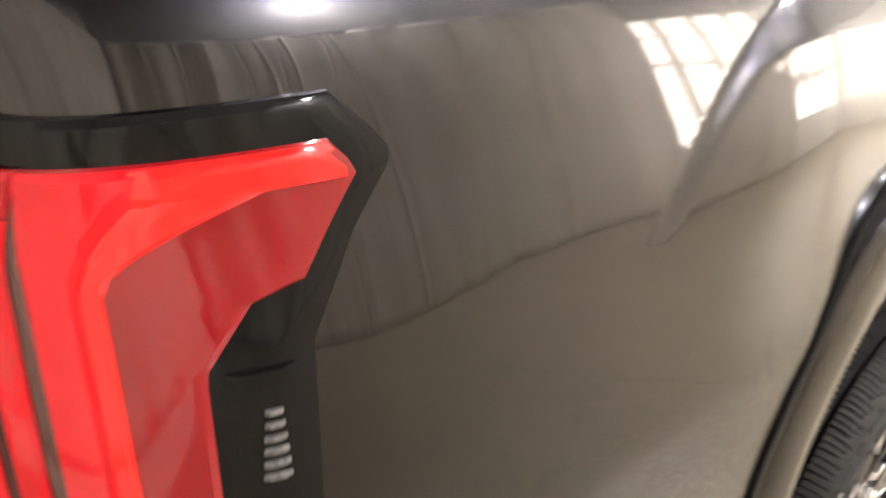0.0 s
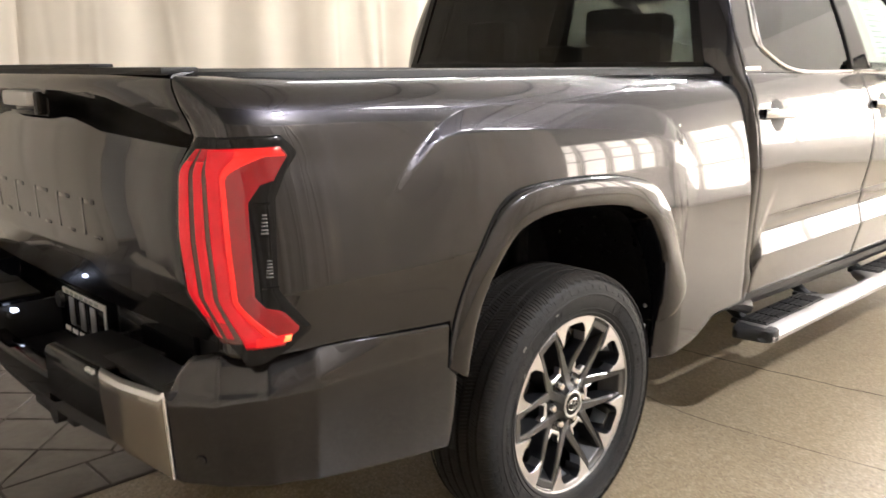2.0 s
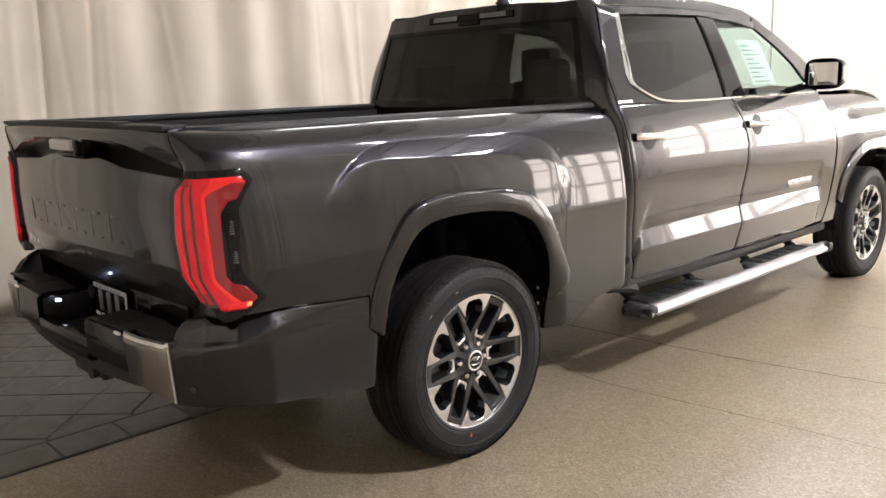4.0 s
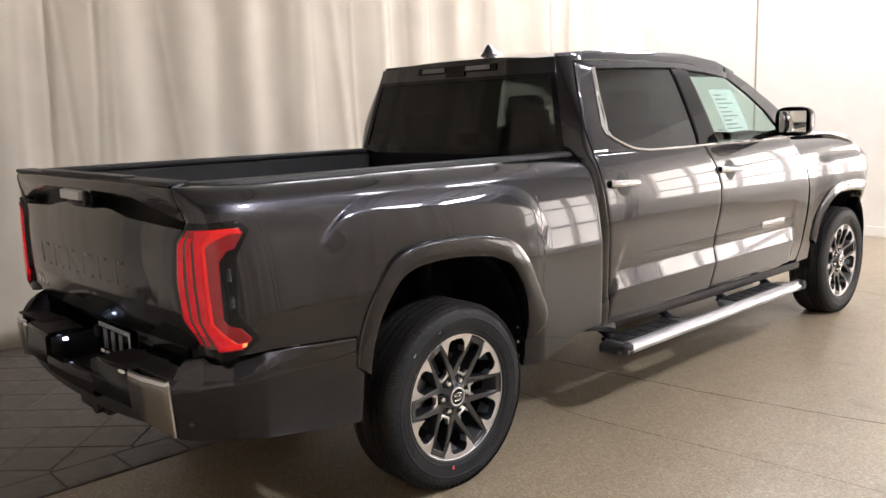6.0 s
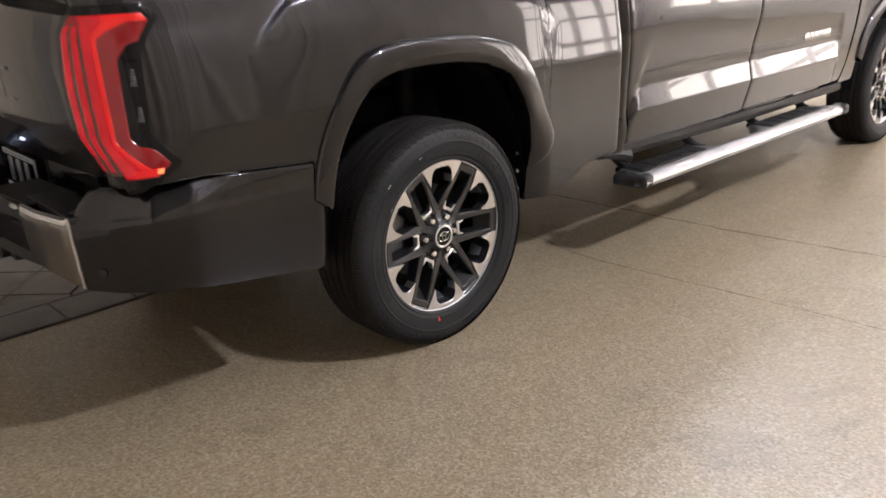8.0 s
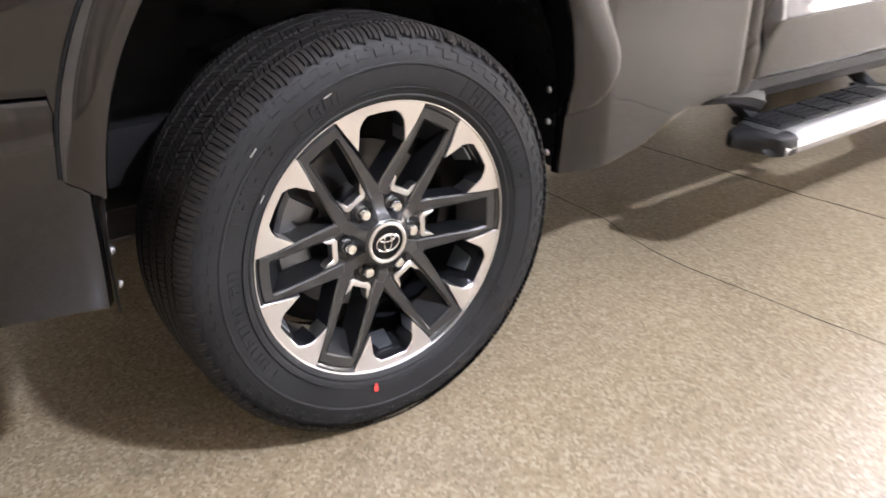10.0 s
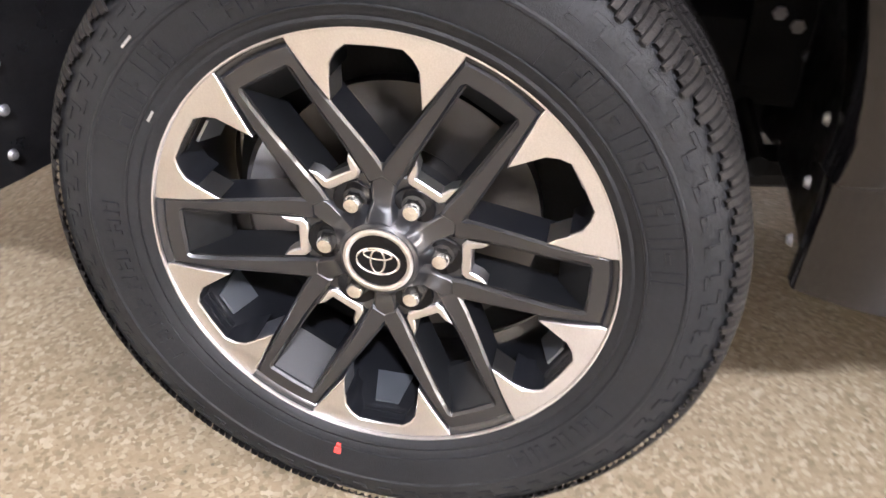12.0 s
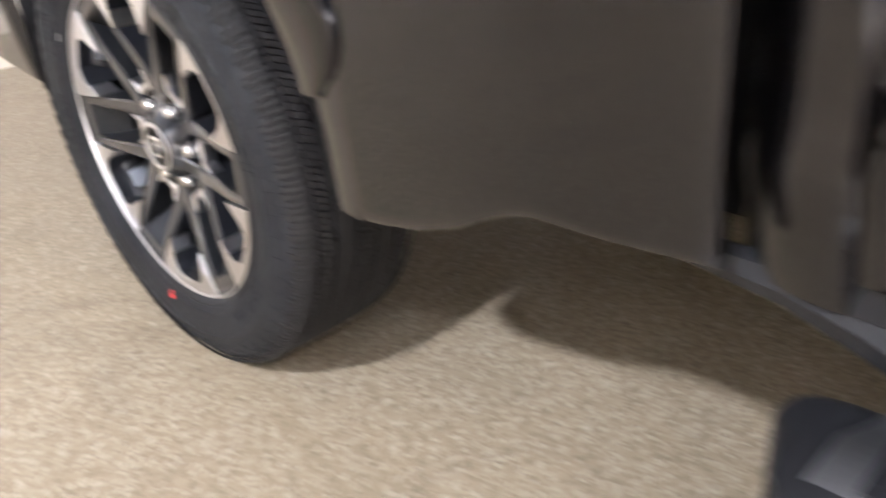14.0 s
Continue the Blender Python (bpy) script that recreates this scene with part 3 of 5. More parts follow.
def bed_low(u):
    y = -0.85 + (u - 1) if u >= 1 else plan(u).y
    if y < -0.89:
        return 0.815
    if y < -0.533:
        return lin([(-0.89, 0.815), (-0.521, 0.785)], y)
    a = arch_low(y, FLARE_OUT[:-9]) if y < 0.562 else None
    if a is not None:
        return a - 0.012
    return lin([(0.560, 0.70), (0.563, 0.432), (0.60, 0.436), (0.664, 0.448), (0.726, 0.469), (0.79, 0.503), (0.83, 0.515), (0.92, 0.516), (1.02, 0.524)], y)


def bed_high(u):
    return 1.394


bed_cols = dense((0.0, 1.0, 40), (1.0, 1.29, 26), (1.29, 1.36, 12), (1.36, 1.62, 26), (1.62, 2.14, 30), (2.14, 2.409, 30), (2.409, 2.4132, 1), (2.4132, 2.46, 8), (2.46, 2.72, 16), (2.72, 2.86, 6))
bed_cols = bed_cols[:-1] + [2.862, 2.870, 2.874]
bed_cols = [0.0, 0.006, 0.014] + bed_cols[1:]
BED_GEO = side_panel(bed_cols, bed_low, bed_high, bed_point, 170)
for side in (1, -1):
    g = BED_GEO if side > 0 else mirrored(BED_GEO)
    part("bed_side", g, PAINT, truck)
    # rail cap along the top
    rows = []
    for k in range(40):
        y = -1.10 + k * (2.07 / 39)
        xo = 0.838 if y > -0.85 else 0.838 - lin([(-1.10, 0.075), (-1.0, 0.02), (-0.85, 0.0)], y)
        rows.append([(side * (xo + a), y, 1.386 + b) for a, b in ((0.0, 0.006), (-0.006, 0.016), (-0.03, 0.021), (-0.07, 0.019), (-0.08, 0.010), (-0.08, -0.02))])
    part("rail_cap", sheet(rows, (0, 0, -0.012)), BLACK_PLASTIC, truck)
    # inner wall of the bed
    rows = [[(side * (0.735 - 0.012 * (j % 2)), -1.06 + j * 0.067, z) for j in range(31)] for z in (1.07, 1.15, 1.25, 1.375)]
    part("bed_inner_wall", sheet(rows, (side * 0.02, 0, 0)), LINER, truck)
    # arch trim
    sec = []
    for i in range(64):
        o, n = FLARE_OUT[i], FLARE_IN[i]
        row = []
        for s, out in ((-0.01, -0.008), (0.0, 0.006), (0.05, 0.013), (0.12, 0.0165), (0.30, 0.021), (0.60, 0.0255), (0.82, 0.0265), (0.93, 0.024), (1.0, 0.016), (1.03, -0.004), (1.05, -0.045), (1.06, -0.07)):
            p = o.lerp(n, s)
            y, z = p.x, p.y
            xb = lerp(BED_X, min(z, 1.0)) - taper(y, z) + 0.006 + 0.8 * bulge(o.x, o.y) * max(0.0, 1 - s)
            fade = 1 - 0.6 * smooth01(50, 63, i)
            xb -= 0.012 * smooth01(-0.25, -0.45, y)
            xb -= 0.036 * (max(0.0, min(0.13, 0.575 - y)) / 0.125) ** 2 * smooth01(0.85, 0.50, z) if y > 0.40 else 0.0
            row.append((side * (xb + out * fade - 0.003 * smooth01(56, 63, i)), y, z))
        sec.append(row)
    for end in (0, -1):
        c = sec[end]
        cap = [(side * (abs(v[0]) - 0.006), v[1] + (0.004 if end else 0.002), v[2] - 0.006) for v in c]
        low = [(side * (abs(v[0]) - 0.04), v[1], v[2] - 0.004) for v in c]
        sec = [low, cap] + sec if end == 0 else sec + [cap, low]
    part("wheel_arch_trim", grid(sec), PAINT, truck)
    seam = [(side * (bed_point(1.85 + p.x, p.y).x + 0.0015), p.x, p.y) for p in FLARE_OUT[:-7]]
    part("trim_seam", tube(seam, 0.0028, 6), FELT, truck)

# added black backing and strips put the tailgate gap's shade into colour
for side in (1, -1):
    part("gate_jamb", box(side * 0.80 - 0.03, side * 0.80 + 0.03, -1.085, -1.05, 0.82, 1.385, 0.004), BLACK_PLASTIC, truck)
for side in (1, -1):
    shade_rows = [[(side * (gate_half(z) + d), gate_profile(z) + 0.036, z) for d in (-0.016, 0.016)] for z in [0.84 + 0.55 * k / 30 for k in range(31)]]
    part("gate_seal", sheet(shade_rows, (0, 0.02, 0)), FELT, truck)
# bed floor, head board
rows = [[(-0.50 + j * 0.025, y, 0.86 + (0.012 if j % 4 < 2 else 0)) for j in range(41)] for y in (-1.05, 0.0, 0.945)]
part("bed_floor", sheet(rows, (0, 0, -0.03)), LINER, truck)
part("bed_head_wall", box(-0.80, 0.80, 0.93, 0.965, 0.84, 1.385, 0.008), LINER, truck)


# ---- tailgate ----
def cut_lines(a):
    """Upper and lower edge of the hollow under the lip at a metres from the middle."""
    top = lin([(0.0, 1.345), (0.13, 1.345), (0.15, 1.358), (0.42, 1.358), (0.50, 1.348), (0.83, 1.268)], a)
    bottom = lin([(0.0, 1.288), (0.10, 1.288), (0.14, 1.292), (0.20, 1.298), (0.26, 1.295), (0.40, 1.272), (0.83, 1.255)], a)
    return top, min(bottom, top - 0.004)


def cut_depth(x, z):
    """The dark hollows under the top lip, either side of the handle."""
    a = abs(x)
    top, bottom = cut_lines(a)
    if z > top or z < bottom - 0.008:
        return 0.0
    slope = min(1.0, (top - z) / max(0.02, top - bottom))
    return 0.060 * slope * smooth01(bottom - 0.008, bottom, z) * (1 - smooth01(0.76, 0.81, a))


cols = []
for j in range(141):
    f = -1 + 2 * j / 140
    xa = 0.80 * f
    top, bottom = cut_lines(abs(xa))
    zs = [0.815 + (bottom - 0.012 - 0.815) * k / 60 for k in range(60)] + [bottom - 0.012, bottom - 0.008, bottom - 0.006, bottom - 0.003, bottom - 0.0005]
    zs += [bottom + (top - bottom) * k / 20 for k in range(1, 20)] + [top - 0.0005, top + 0.003] + [top + 0.003 + (1.402 - top - 0.003) * k / 24 for k in range(1, 25)]
    cols.append([((gate_half(z) - 0.004) * f, gate_profile(z) + 0.022 * abs(f) ** 3 + cut_depth(xa, z) + rim_drop(j, 141), z) for z in zs])
rows = [list(r) for r in zip(*cols)]
tailgate = part("tailgate", sheet(rows, (0, 0.03, 0)), PAINT, truck)
part("top_cap", box(-0.775, 0.775, -1.155, -1.07, 1.396, 1.412, 0.006), BLACK_PLASTIC, tailgate)
part("spoiler_lip", box(-0.42, 0.42, -1.158, -1.10, 1.411, 1.420, 0.004), BLACK_PLASTIC, tailgate)
part("gate_handle", box(-0.145, 0.055, -1.185, -1.14, 1.312, 1.352, 0.010), SILVER, tailgate, "chrome tailgate handle")
part("handle_pocket", join(box(-0.15, 0.095, -1.150, -1.10, 1.285, 1.350, 0.008), box(0.060, 0.092, -1.172, -1.12, 1.290, 1.350, 0.008), box(-0.13, 0.06, -1.168, -1.14, 1.290, 1.300, 0.003)), BLACK_GLOSS, tailgate)
# the stamped name, as plain bars
for k in range(6):
    x = -0.49 + k * 0.165
    z = 1.045
    y = gate_profile(z)
    w = 0.054
    for geo in (box(x - w, x - w + 0.018, y - 0.0014, y + 0.012, z - 0.045, z + 0.05, 0.003), box(x - w + 0.024, x + w - 0.012 * (k % 3), y - 0.0014, y + 0.012, z + 0.038, z + 0.05, 0.003), box(x + 0.004, x + w, y - 0.0014, y + 0.012, z - 0.048, z - 0.038, 0.003)):
        geo = [(v[0], gate_profile(v[2]) + 0.022 * (abs(v[0]) / 0.8) ** 3 + (v[1] - y), v[2]) for v in geo[0]], geo[1]
        part("stamped_bar", geo, PAINT, tailgate)
for k in range(3):
    part("badge_bar", box(-0.70 + k * 0.045, -0.665 + k * 0.045, gate_profile(0.9) - 0.003 + 0.012, gate_profile(0.9) + 0.022, 0.885, 0.925, 0.002), CHROME, tailgate)


# ---- tail lights ----
def light_sheet(zs, left, right, off, n=14, thick=0.012):
    rows = []
    for i, z in enumerate(zs):
        a, b = left(z), right(z)
        row = []
        for j in range(n + 1):
            d = 0.0025 if (i in (0, len(zs) - 1) or j in (0, n)) else 0.0
            row.append(bed_point(a + (b - a) * j / n, z, off - d))
        rows.append(row)
    return sheet(rows, lambda p: (-thick, thick * 0.6, 0))


def zrange(a, b, n=30):
    h = b - a
    return [a, a + 0.004] + [a + 0.004 + (h - 0.008) * k / n for k in range(1, n)] + [b - 0.004, b]


HOUSE_L = [(0.80, 0.44), (0.835, 0.34), (0.862, 0.22), (0.90, 0.10), (0.94, 0.02), (1.0, 0.006), (1.20, 0.006), (1.24, 0.05), (1.274, 0.13)]
HOUSE_R = [(0.80, 0.52), (0.820, 0.66), (0.842, 0.75), (0.864, 0.825), (0.90, 0.765), (0.957, 0.668), (1.147, 0.706), (1.20, 0.775), (1.236, 0.838), (1.250, 0.818), (1.266, 0.782), (1.274, 0.765)]
house_r = lambda z: lin(HOUSE_R, z)
house_l = lambda z: lin(HOUSE_L, z)


def foot(z):
    """How far the upright bars swing outwards at the foot of the lamp."""
    return 0.10 * (max(0, 0.94 - z) / 0.085) ** 1.3


def head(z):
    return (max(0, z - 1.19) / 0.05) ** 1.5


def lens_right(z):
    return lin([(0.822, 0.64), (0.856, 0.715), (0.870, 0.765), (0.914, 0.68), (0.919, 0.60), (0.946, 0.54), (1.141, 0.56), (1.178, 0.64), (1.183, 0.705), (1.234, 0.79), (1.251, 0.755)], z)


for side in (1, -1):
    flip = (lambda g: g) if side > 0 else mirrored
    lamp = part("tail_light", flip(light_sheet(zrange(0.802, 1.274, 60), house_l, house_r, 0.010, 26, 0.036)), BLACK_GLOSS, truck, "lit red tail light in a gloss black housing")
    part("red_lens", flip(light_sheet(zrange(0.838, 1.252, 50), lambda z: 0.31 + foot(z), lens_right, 0.013, 22)), LENS_DIM, lamp, "dim red lens")
    part("gap_lens", flip(light_sheet(zrange(0.850, 1.2515, 40), lambda z: 0.055 + foot(z) * 1.1 + 0.11 * head(z), lambda z: 0.33 + foot(z), 0.0125, 12)), GAP_LENS, lamp, "dark red lens between the light bars")
    bars = (("inner_bar", 0.900, lambda z: 0.062 + foot(z) * 0.9 + 0.10 * head(z), lambda z: 0.165 + foot(z) * 0.75 + 0.060 * head(z)), ("middle_bar", 0.893, lambda z: 0.207 + foot(z) * 0.8 + 0.04 * head(z), lambda z: 0.282 + foot(z) * 0.75 + 0.03 * head(z)))
    for name, cut, left, right in bars:
        part(name, flip(light_sheet(zrange(cut, 1.226, 40), left, right, 0.016, 6)), LENS_BAR, lamp)
        part("faint_bar", flip(light_sheet(zrange(0.862, cut - 0.001, 10), left, right, 0.0155, 6)), LENS_FAINT, lamp, "faint red end of a light bar")
        part("faint_bar", flip(light_sheet(zrange(1.227, 1.2515, 8), left, right, 0.0155, 6)), LENS_FAINT, lamp, "faint red end of a light bar")
    cross = lambda z, f: 0.315 + foot(z) * (1 + 0.8 * f) + f * (0.090 + 0.12 * head(z))
    part("outer_bar", flip(light_sheet(zrange(0.843, 1.2505, 40), lambda z: cross(z, 0.0), lambda z: min(lens_right(z) - 0.01, cross(z, 1.0)), 0.016, 8)), LENS_BAR, lamp)
    part("outer_bar_edge", flip(light_sheet(zrange(0.848, 1.2505, 40), lambda z: min(lens_right(z) - 0.02, 0.405 + foot(z) * 1.8 + 0.12 * head(z)), lambda z: min(lens_right(z) - 0.005, 0.442 + foot(z) * 2.2 + 0.30 * head(z)), 0.0165, 5)), LENS_HOT, lamp)
    part("foot_bar", flip(light_sheet(zrange(0.8425, 0.863, 8), lambda z: 0.50, lambda z: lens_right(z) - 0.02, 0.0175, 12)), LENS_MID, lamp, "bright orange-red lower light bar")
    part("head_bar", flip(light_sheet(zrange(1.232, 1.2500, 6), lambda z: 0.50, lambda z: lens_right(z) - 0.015, 0.0175, 12)), LENS_HOT, lamp)
    part("bulb_glint", flip(light_sheet(zrange(0.8485, 0.861, 4), lambda z: 0.665 + 0.6 * (z - 0.8485), lambda z: 0.704 + 0.6 * (z - 0.8485), 0.0195, 5)), BULB, lamp)
    # ribbed clear reflectors and two fine ledges on the black flank
    for a, b in ((0.985, 1.025), (1.075, 1.12)):
        for q in range(6):
            z0 = a + (b - a) * q / 6
            part("clear_reflector", flip(light_sheet([z0, z0 + 0.001, z0 + 0.0025, z0 + 0.0035], lambda z: 0.612 + 0.018 * (q % 6) / 6, lambda z: 0.652, 0.0125, 4, 0.003)), REFLECTOR, lamp)
    for z0 in (0.962, 1.136):
        part("flank_ledge", flip(light_sheet([z0, z0 + 0.001, z0 + 0.003, z0 + 0.004], lambda z: 0.585, lambda z: 0.675, 0.0135, 6, 0.004)), BLACK_GLOSS, lamp)


# ---- rear bumper ----
def bumper_point(u, z, off=0.0):
    """Round the corner from the middle facet (u = 0) to the arch (u = 1)."""
    pts = [(0.55, -1.262), (0.66, -1.248), (0.765, -1.215), (0.80, -1.19), (0.872, -1.13), (0.934, -1.04), (0.962, -0.93), (0.968, -0.80), (0.974, -0.65), (0.974, -0.508)]
    k = u * (len(pts) - 1)
    i = min(int(k), len(pts) - 2)
    x = pts[i][0] + (pts[i + 1][0] - pts[i][0]) * (k - i)
    y = pts[i][1] + (pts[i + 1][1] - pts[i][1]) * (k - i)
    edge = lin([(0.28, 0.712), (0.45, 0.708), (0.62, 0.735), (0.80, 0.775)], u)
    facet = 0.30 * max(0.0, z - edge) * (1 - smooth01(0.70, 0.84, u)) if u > 0.28 else 0.0
    belly = lerp([(0.42, -0.030), (0.50, -0.016), (0.60, -0.004), (0.68, 0.004), (0.715, 0.006), (0.73, 0.0), (0.78, -0.012), (0.82, -0.028)], z)
    n = Vector((0.35 + 0.65 * u, -(1 - u), 0)).normalized()
    return Vector((x, y, z)) + n * (belly * (1 - 0.75 * smooth01(0.45, 0.8, u) * smooth01(0.6, 0.72, z)) + off - facet)


def bumper_low(u):
    return lin([(0.0, 0.585), (0.22, 0.53), (0.33, 0.515), (0.6, 0.50), (0.8, 0.465), (1.0, 0.430)], u)


def bumper_high(u):
    return lin([(0.0, 0.735), (0.24, 0.722), (0.30, 0.735), (0.36, 0.79), (0.5, 0.812), (0.66, 0.812), (1.0, 0.780)], u)


def bumper_piece(a, b, n, rows, low, high, off=0.0):
    steps = edged(rows)
    out = []
    for i, v in enumerate(steps):
        row = []
        for j in range(n + 1):
            u = a + (b - a) * j / n
            d = max(rim_drop(i, len(steps)), rim_drop(j, n + 1))
            row.append(bumper_point(u, low(u) + (high(u) - low(u)) * v, off - d))
        out.append(row)
    return sheet(out, lambda p: (-0.02, 0.012, 0))


bumper = part("rear_bumper", box(-0.70, 0.70, -1.02, -0.98, 0.52, 0.80, 0.01), BLACK_PLASTIC, truck, "rear bumper with painted corners and satin chrome faces")
for side in (1, -1):
    flip = (lambda g: g) if side > 0 else mirrored
    part("bumper_corner", flip(bumper_piece(0.285, 1.0, 90, 60, bumper_low, bumper_high)), PAINT, bumper)
    part("bumper_face", flip(bumper_piece(0.02, 0.268, 20, 14, bumper_low, lambda u: bumper_high(u) - 0.008)), SATIN, bumper, "satin chrome bumper face")
    part("bright_edge", flip(join(bumper_piece(0.02, 0.28, 20, 3, lambda u: bumper_high(u) - 0.008, lambda u: bumper_high(u) + 0.004, 0.003), bumper_piece(0.266, 0.284, 3, 24, bumper_low, lambda u: bumper_high(u) - 0.006, 0.003))), SILVER, bumper, "bright bumper edge strip")
    part("step_pad", flip(box(0.46, 0.80, -1.205, -1.10, 0.715, 0.735, 0.006)), BLACK_PLASTIC, bumper)
    rows = [[(0.74, -1.20, 0.728), (0.84, -1.10, 0.80)], [(0.70, -1.09, 0.735), (0.82, -1.06, 0.80)]]
    part("corner_infill", flip(sheet(rows, (0, 0, -0.02))), BLACK_PLASTIC, bumper)
    part("sensor", flip(moved(lathe([(0, 0.0), (0, 0.011), (-0.006, 0.013)], 16), pose(0.835, -1.158, 0.575, 0, 0, -48))), PAINT, bumper)
    part("white_print_bar", flip(box(0.50, 0.54, -1.264, -1.255, 0.722, 0.731, 0.001)), WHITE_PRINT, bumper, smooth=False)
# middle: dark recess with the plate holder
def front_y(x):
    """Front of the bumper's middle, gently bowed."""
    return -1.250 - 0.022 * (1 - (x / 0.56) ** 2)


def bowed(x0, x1, z0, z1, depth, n=16):
    """A bar along the bowed front, with a rounded upper edge."""
    rows = []
    for k in range(n + 1):
        x = x0 + (x1 - x0) * k / n
        f = front_y(x)
        rows.append([(x, f + depth, z0), (x, f + 0.012, z0), (x, f, z0 + 0.012), (x, f, z1 - 0.014), (x, f + 0.004, z1 - 0.004), (x, f + 0.014, z1), (x, f + depth, z1)])
    geo = grid(rows, close_u=True)
    return geo[0], geo[1] + [tuple(range(7)), tuple(n * 7 + q for q in range(7))]


for side in (1, -1):
    flip = (lambda g: g) if side > 0 else mirrored
    part("middle_step", flip(bowed(0.25, 0.555, 0.585, 0.726, 0.17)), BLACK_GLOSS, bumper)
    part("tread_pad", flip(sheet([[(x, front_y(x) + q, 0.7265) for q in (0.020, 0.08, 0.165)] for x in np.linspace(0.265, 0.545, 9)], (0, 0, 0.006))), BLACK_PLASTIC, bumper)
    part("recess_side", flip(box(0.246, 0.262, -1.245, -1.05, 0.60, 0.712, 0.003)), BLACK_PLASTIC, bumper)
part("recess_lip", bowed(-0.249, 0.249, 0.565, 0.645, 0.05), BLACK_GLOSS, bumper)
part("recess_floor", box(-0.249, 0.249, -1.222, -1.05, 0.585, 0.600, 0.003), BLACK_PLASTIC, bumper)
part("recess_back", box(-0.62, 0.62, -1.050, -1.030, 0.58, 0.83, 0.006), BLACK_GLOSS, bumper)
low = []
for k in range(33):
    x = -0.68 + 1.36 * k / 32
    e = abs(x) / 0.68
    z0, z1, y = 0.505 + 0.032 * e ** 3, 0.588 - 0.045 * e ** 3, -1.238 + 0.042 * e ** 2
    low.append([(x, y + 0.07, z0), (x, y + 0.015, z0), (x, y, z0 + 0.012), (x, y + 0.004, z1 - 0.012), (x, y + 0.018, z1), (x, y + 0.07, z1)])
low = grid(low, close_u=True)
part("lower_valance", (low[0], low[1] + [tuple(range(6)), tuple(32 * 6 + q for q in range(6))]), BLACK_PLASTIC, bumper)
part("plate_holder", box(-0.158, 0.158, -1.066, -1.052, 0.640, 0.768, 0.004), BLACK_GLOSS, bumper)
part("plate_frame", join(box(-0.158, 0.158, -1.073, -1.067, 0.748, 0.766, 0.002), box(0.144, 0.158, -1.073, -1.067, 0.645, 0.748, 0.002)), SILVER, bumper, "bright plate frame")
for x in (-0.10, -0.02, 0.06):
    part("plate_rib", box(x - 0.018, x + 0.018, -1.072, -1.0665, 0.655, 0.742, 0.003), CAST, bumper)
for k in range(7):
    part("frame_print_bar", box(-0.13 + k * 0.036, -0.105 + k * 0.036, -1.0745, -1.0735, 0.752, 0.762), INK, bumper, smooth=False)
for k in range(5):
    part("white_print_bar", box(-0.15 + k * 0.055, -0.112 + k * 0.055, -1.076, -1.0735, 0.634, 0.648), WHITE_PRINT, bumper, smooth=False)
part("plate_lamp_hood", box(-0.235, -0.195, -1.215, -1.185, 0.682, 0.700, 0.004), BLACK_PLASTIC, bumper)
part("plate_lamp", box(-0.228, -0.202, -1.205, -1.188, 0.690, 0.708, 0.003), LAMP_WHITE, bumper, "small lit white plate lamp")
part("round_cover", moved(lathe([(0.012, 0.0), (0.012, 0.024), (0.0, 0.028)], 20), pose(-0.20, -1.062, 0.715, 0, 0, -90)), BLACK_PLASTIC, bumper)
part("tow_receiver", moved(join(box(-0.05, 0.05, -1.25, -0.95, 0.44, 0.455, 0.004), box(-0.05, 0.05, -1.25, -0.95, 0.525, 0.54, 0.004), box(-0.05, -0.036, -1.25, -0.95, 0.452, 0.528, 0.003), box(0.036, 0.05, -1.25, -0.95, 0.452, 0.528, 0.003), box(-0.065, 0.065, -1.262, -1.235, 0.43, 0.55, 0.01)), pose(0, 0.05, 0.03)), BLACK_PLASTIC, bumper)
part("plug_socket", join(moved(lathe([(0, 0.0), (0, 0.03), (0.06, 0.032)], 18), pose(0.13, -1.225, 0.49, 0, 0, 90)), box(0.09, 0.20, -1.20, -1.16, 0.46, 0.52, 0.006)), BLACK_PLASTIC, bumper)
part("underbody", box(-0.62, 0.62, -1.02, 4.6, 0.50, 0.62, 0.02), FELT, truck)
for x in (-0.47, 0.47):
    part("frame_rail", box(x - 0.05, x + 0.05, -1.05, 4.7, 0.42, 0.499, 0.01), FELT, truck)
# added black blocks stand in for the shade between bed and cab
for side in (1, -1):
    part("gap_seal", box(side * 0.845 - 0.05, side * 0.845 + 0.05, 0.975, 1.04, 0.53, 1.375, 0.006), FELT, truck)


# ---- cab ----
CAB_X = [(0.46, 0.935), (0.52, 0.950), (0.60, 0.968), (0.66, 0.980), (0.69, 0.982), (0.765, 0.958), (0.79, 0.955), (0.83, 0.960), (0.95, 0.978), (1.03, 0.984), (1.06, 0.9845), (1.15, 0.980), (1.25, 0.966), (1.33, 0.947), (1.385, 0.925), (1.40, 0.917)]
# crisp facet along the foot of the doors
FACET = [(0.46, 0.935), (0.52, 0.950), (0.60, 0.966), (0.668, 0.981), (0.680, 0.983), (0.772, 0.957), (0.784, 0.957), (0.800, 0.9625), (0.84, 0.9625)]
GH_TOP, GH_BELT = 1.868, 1.40


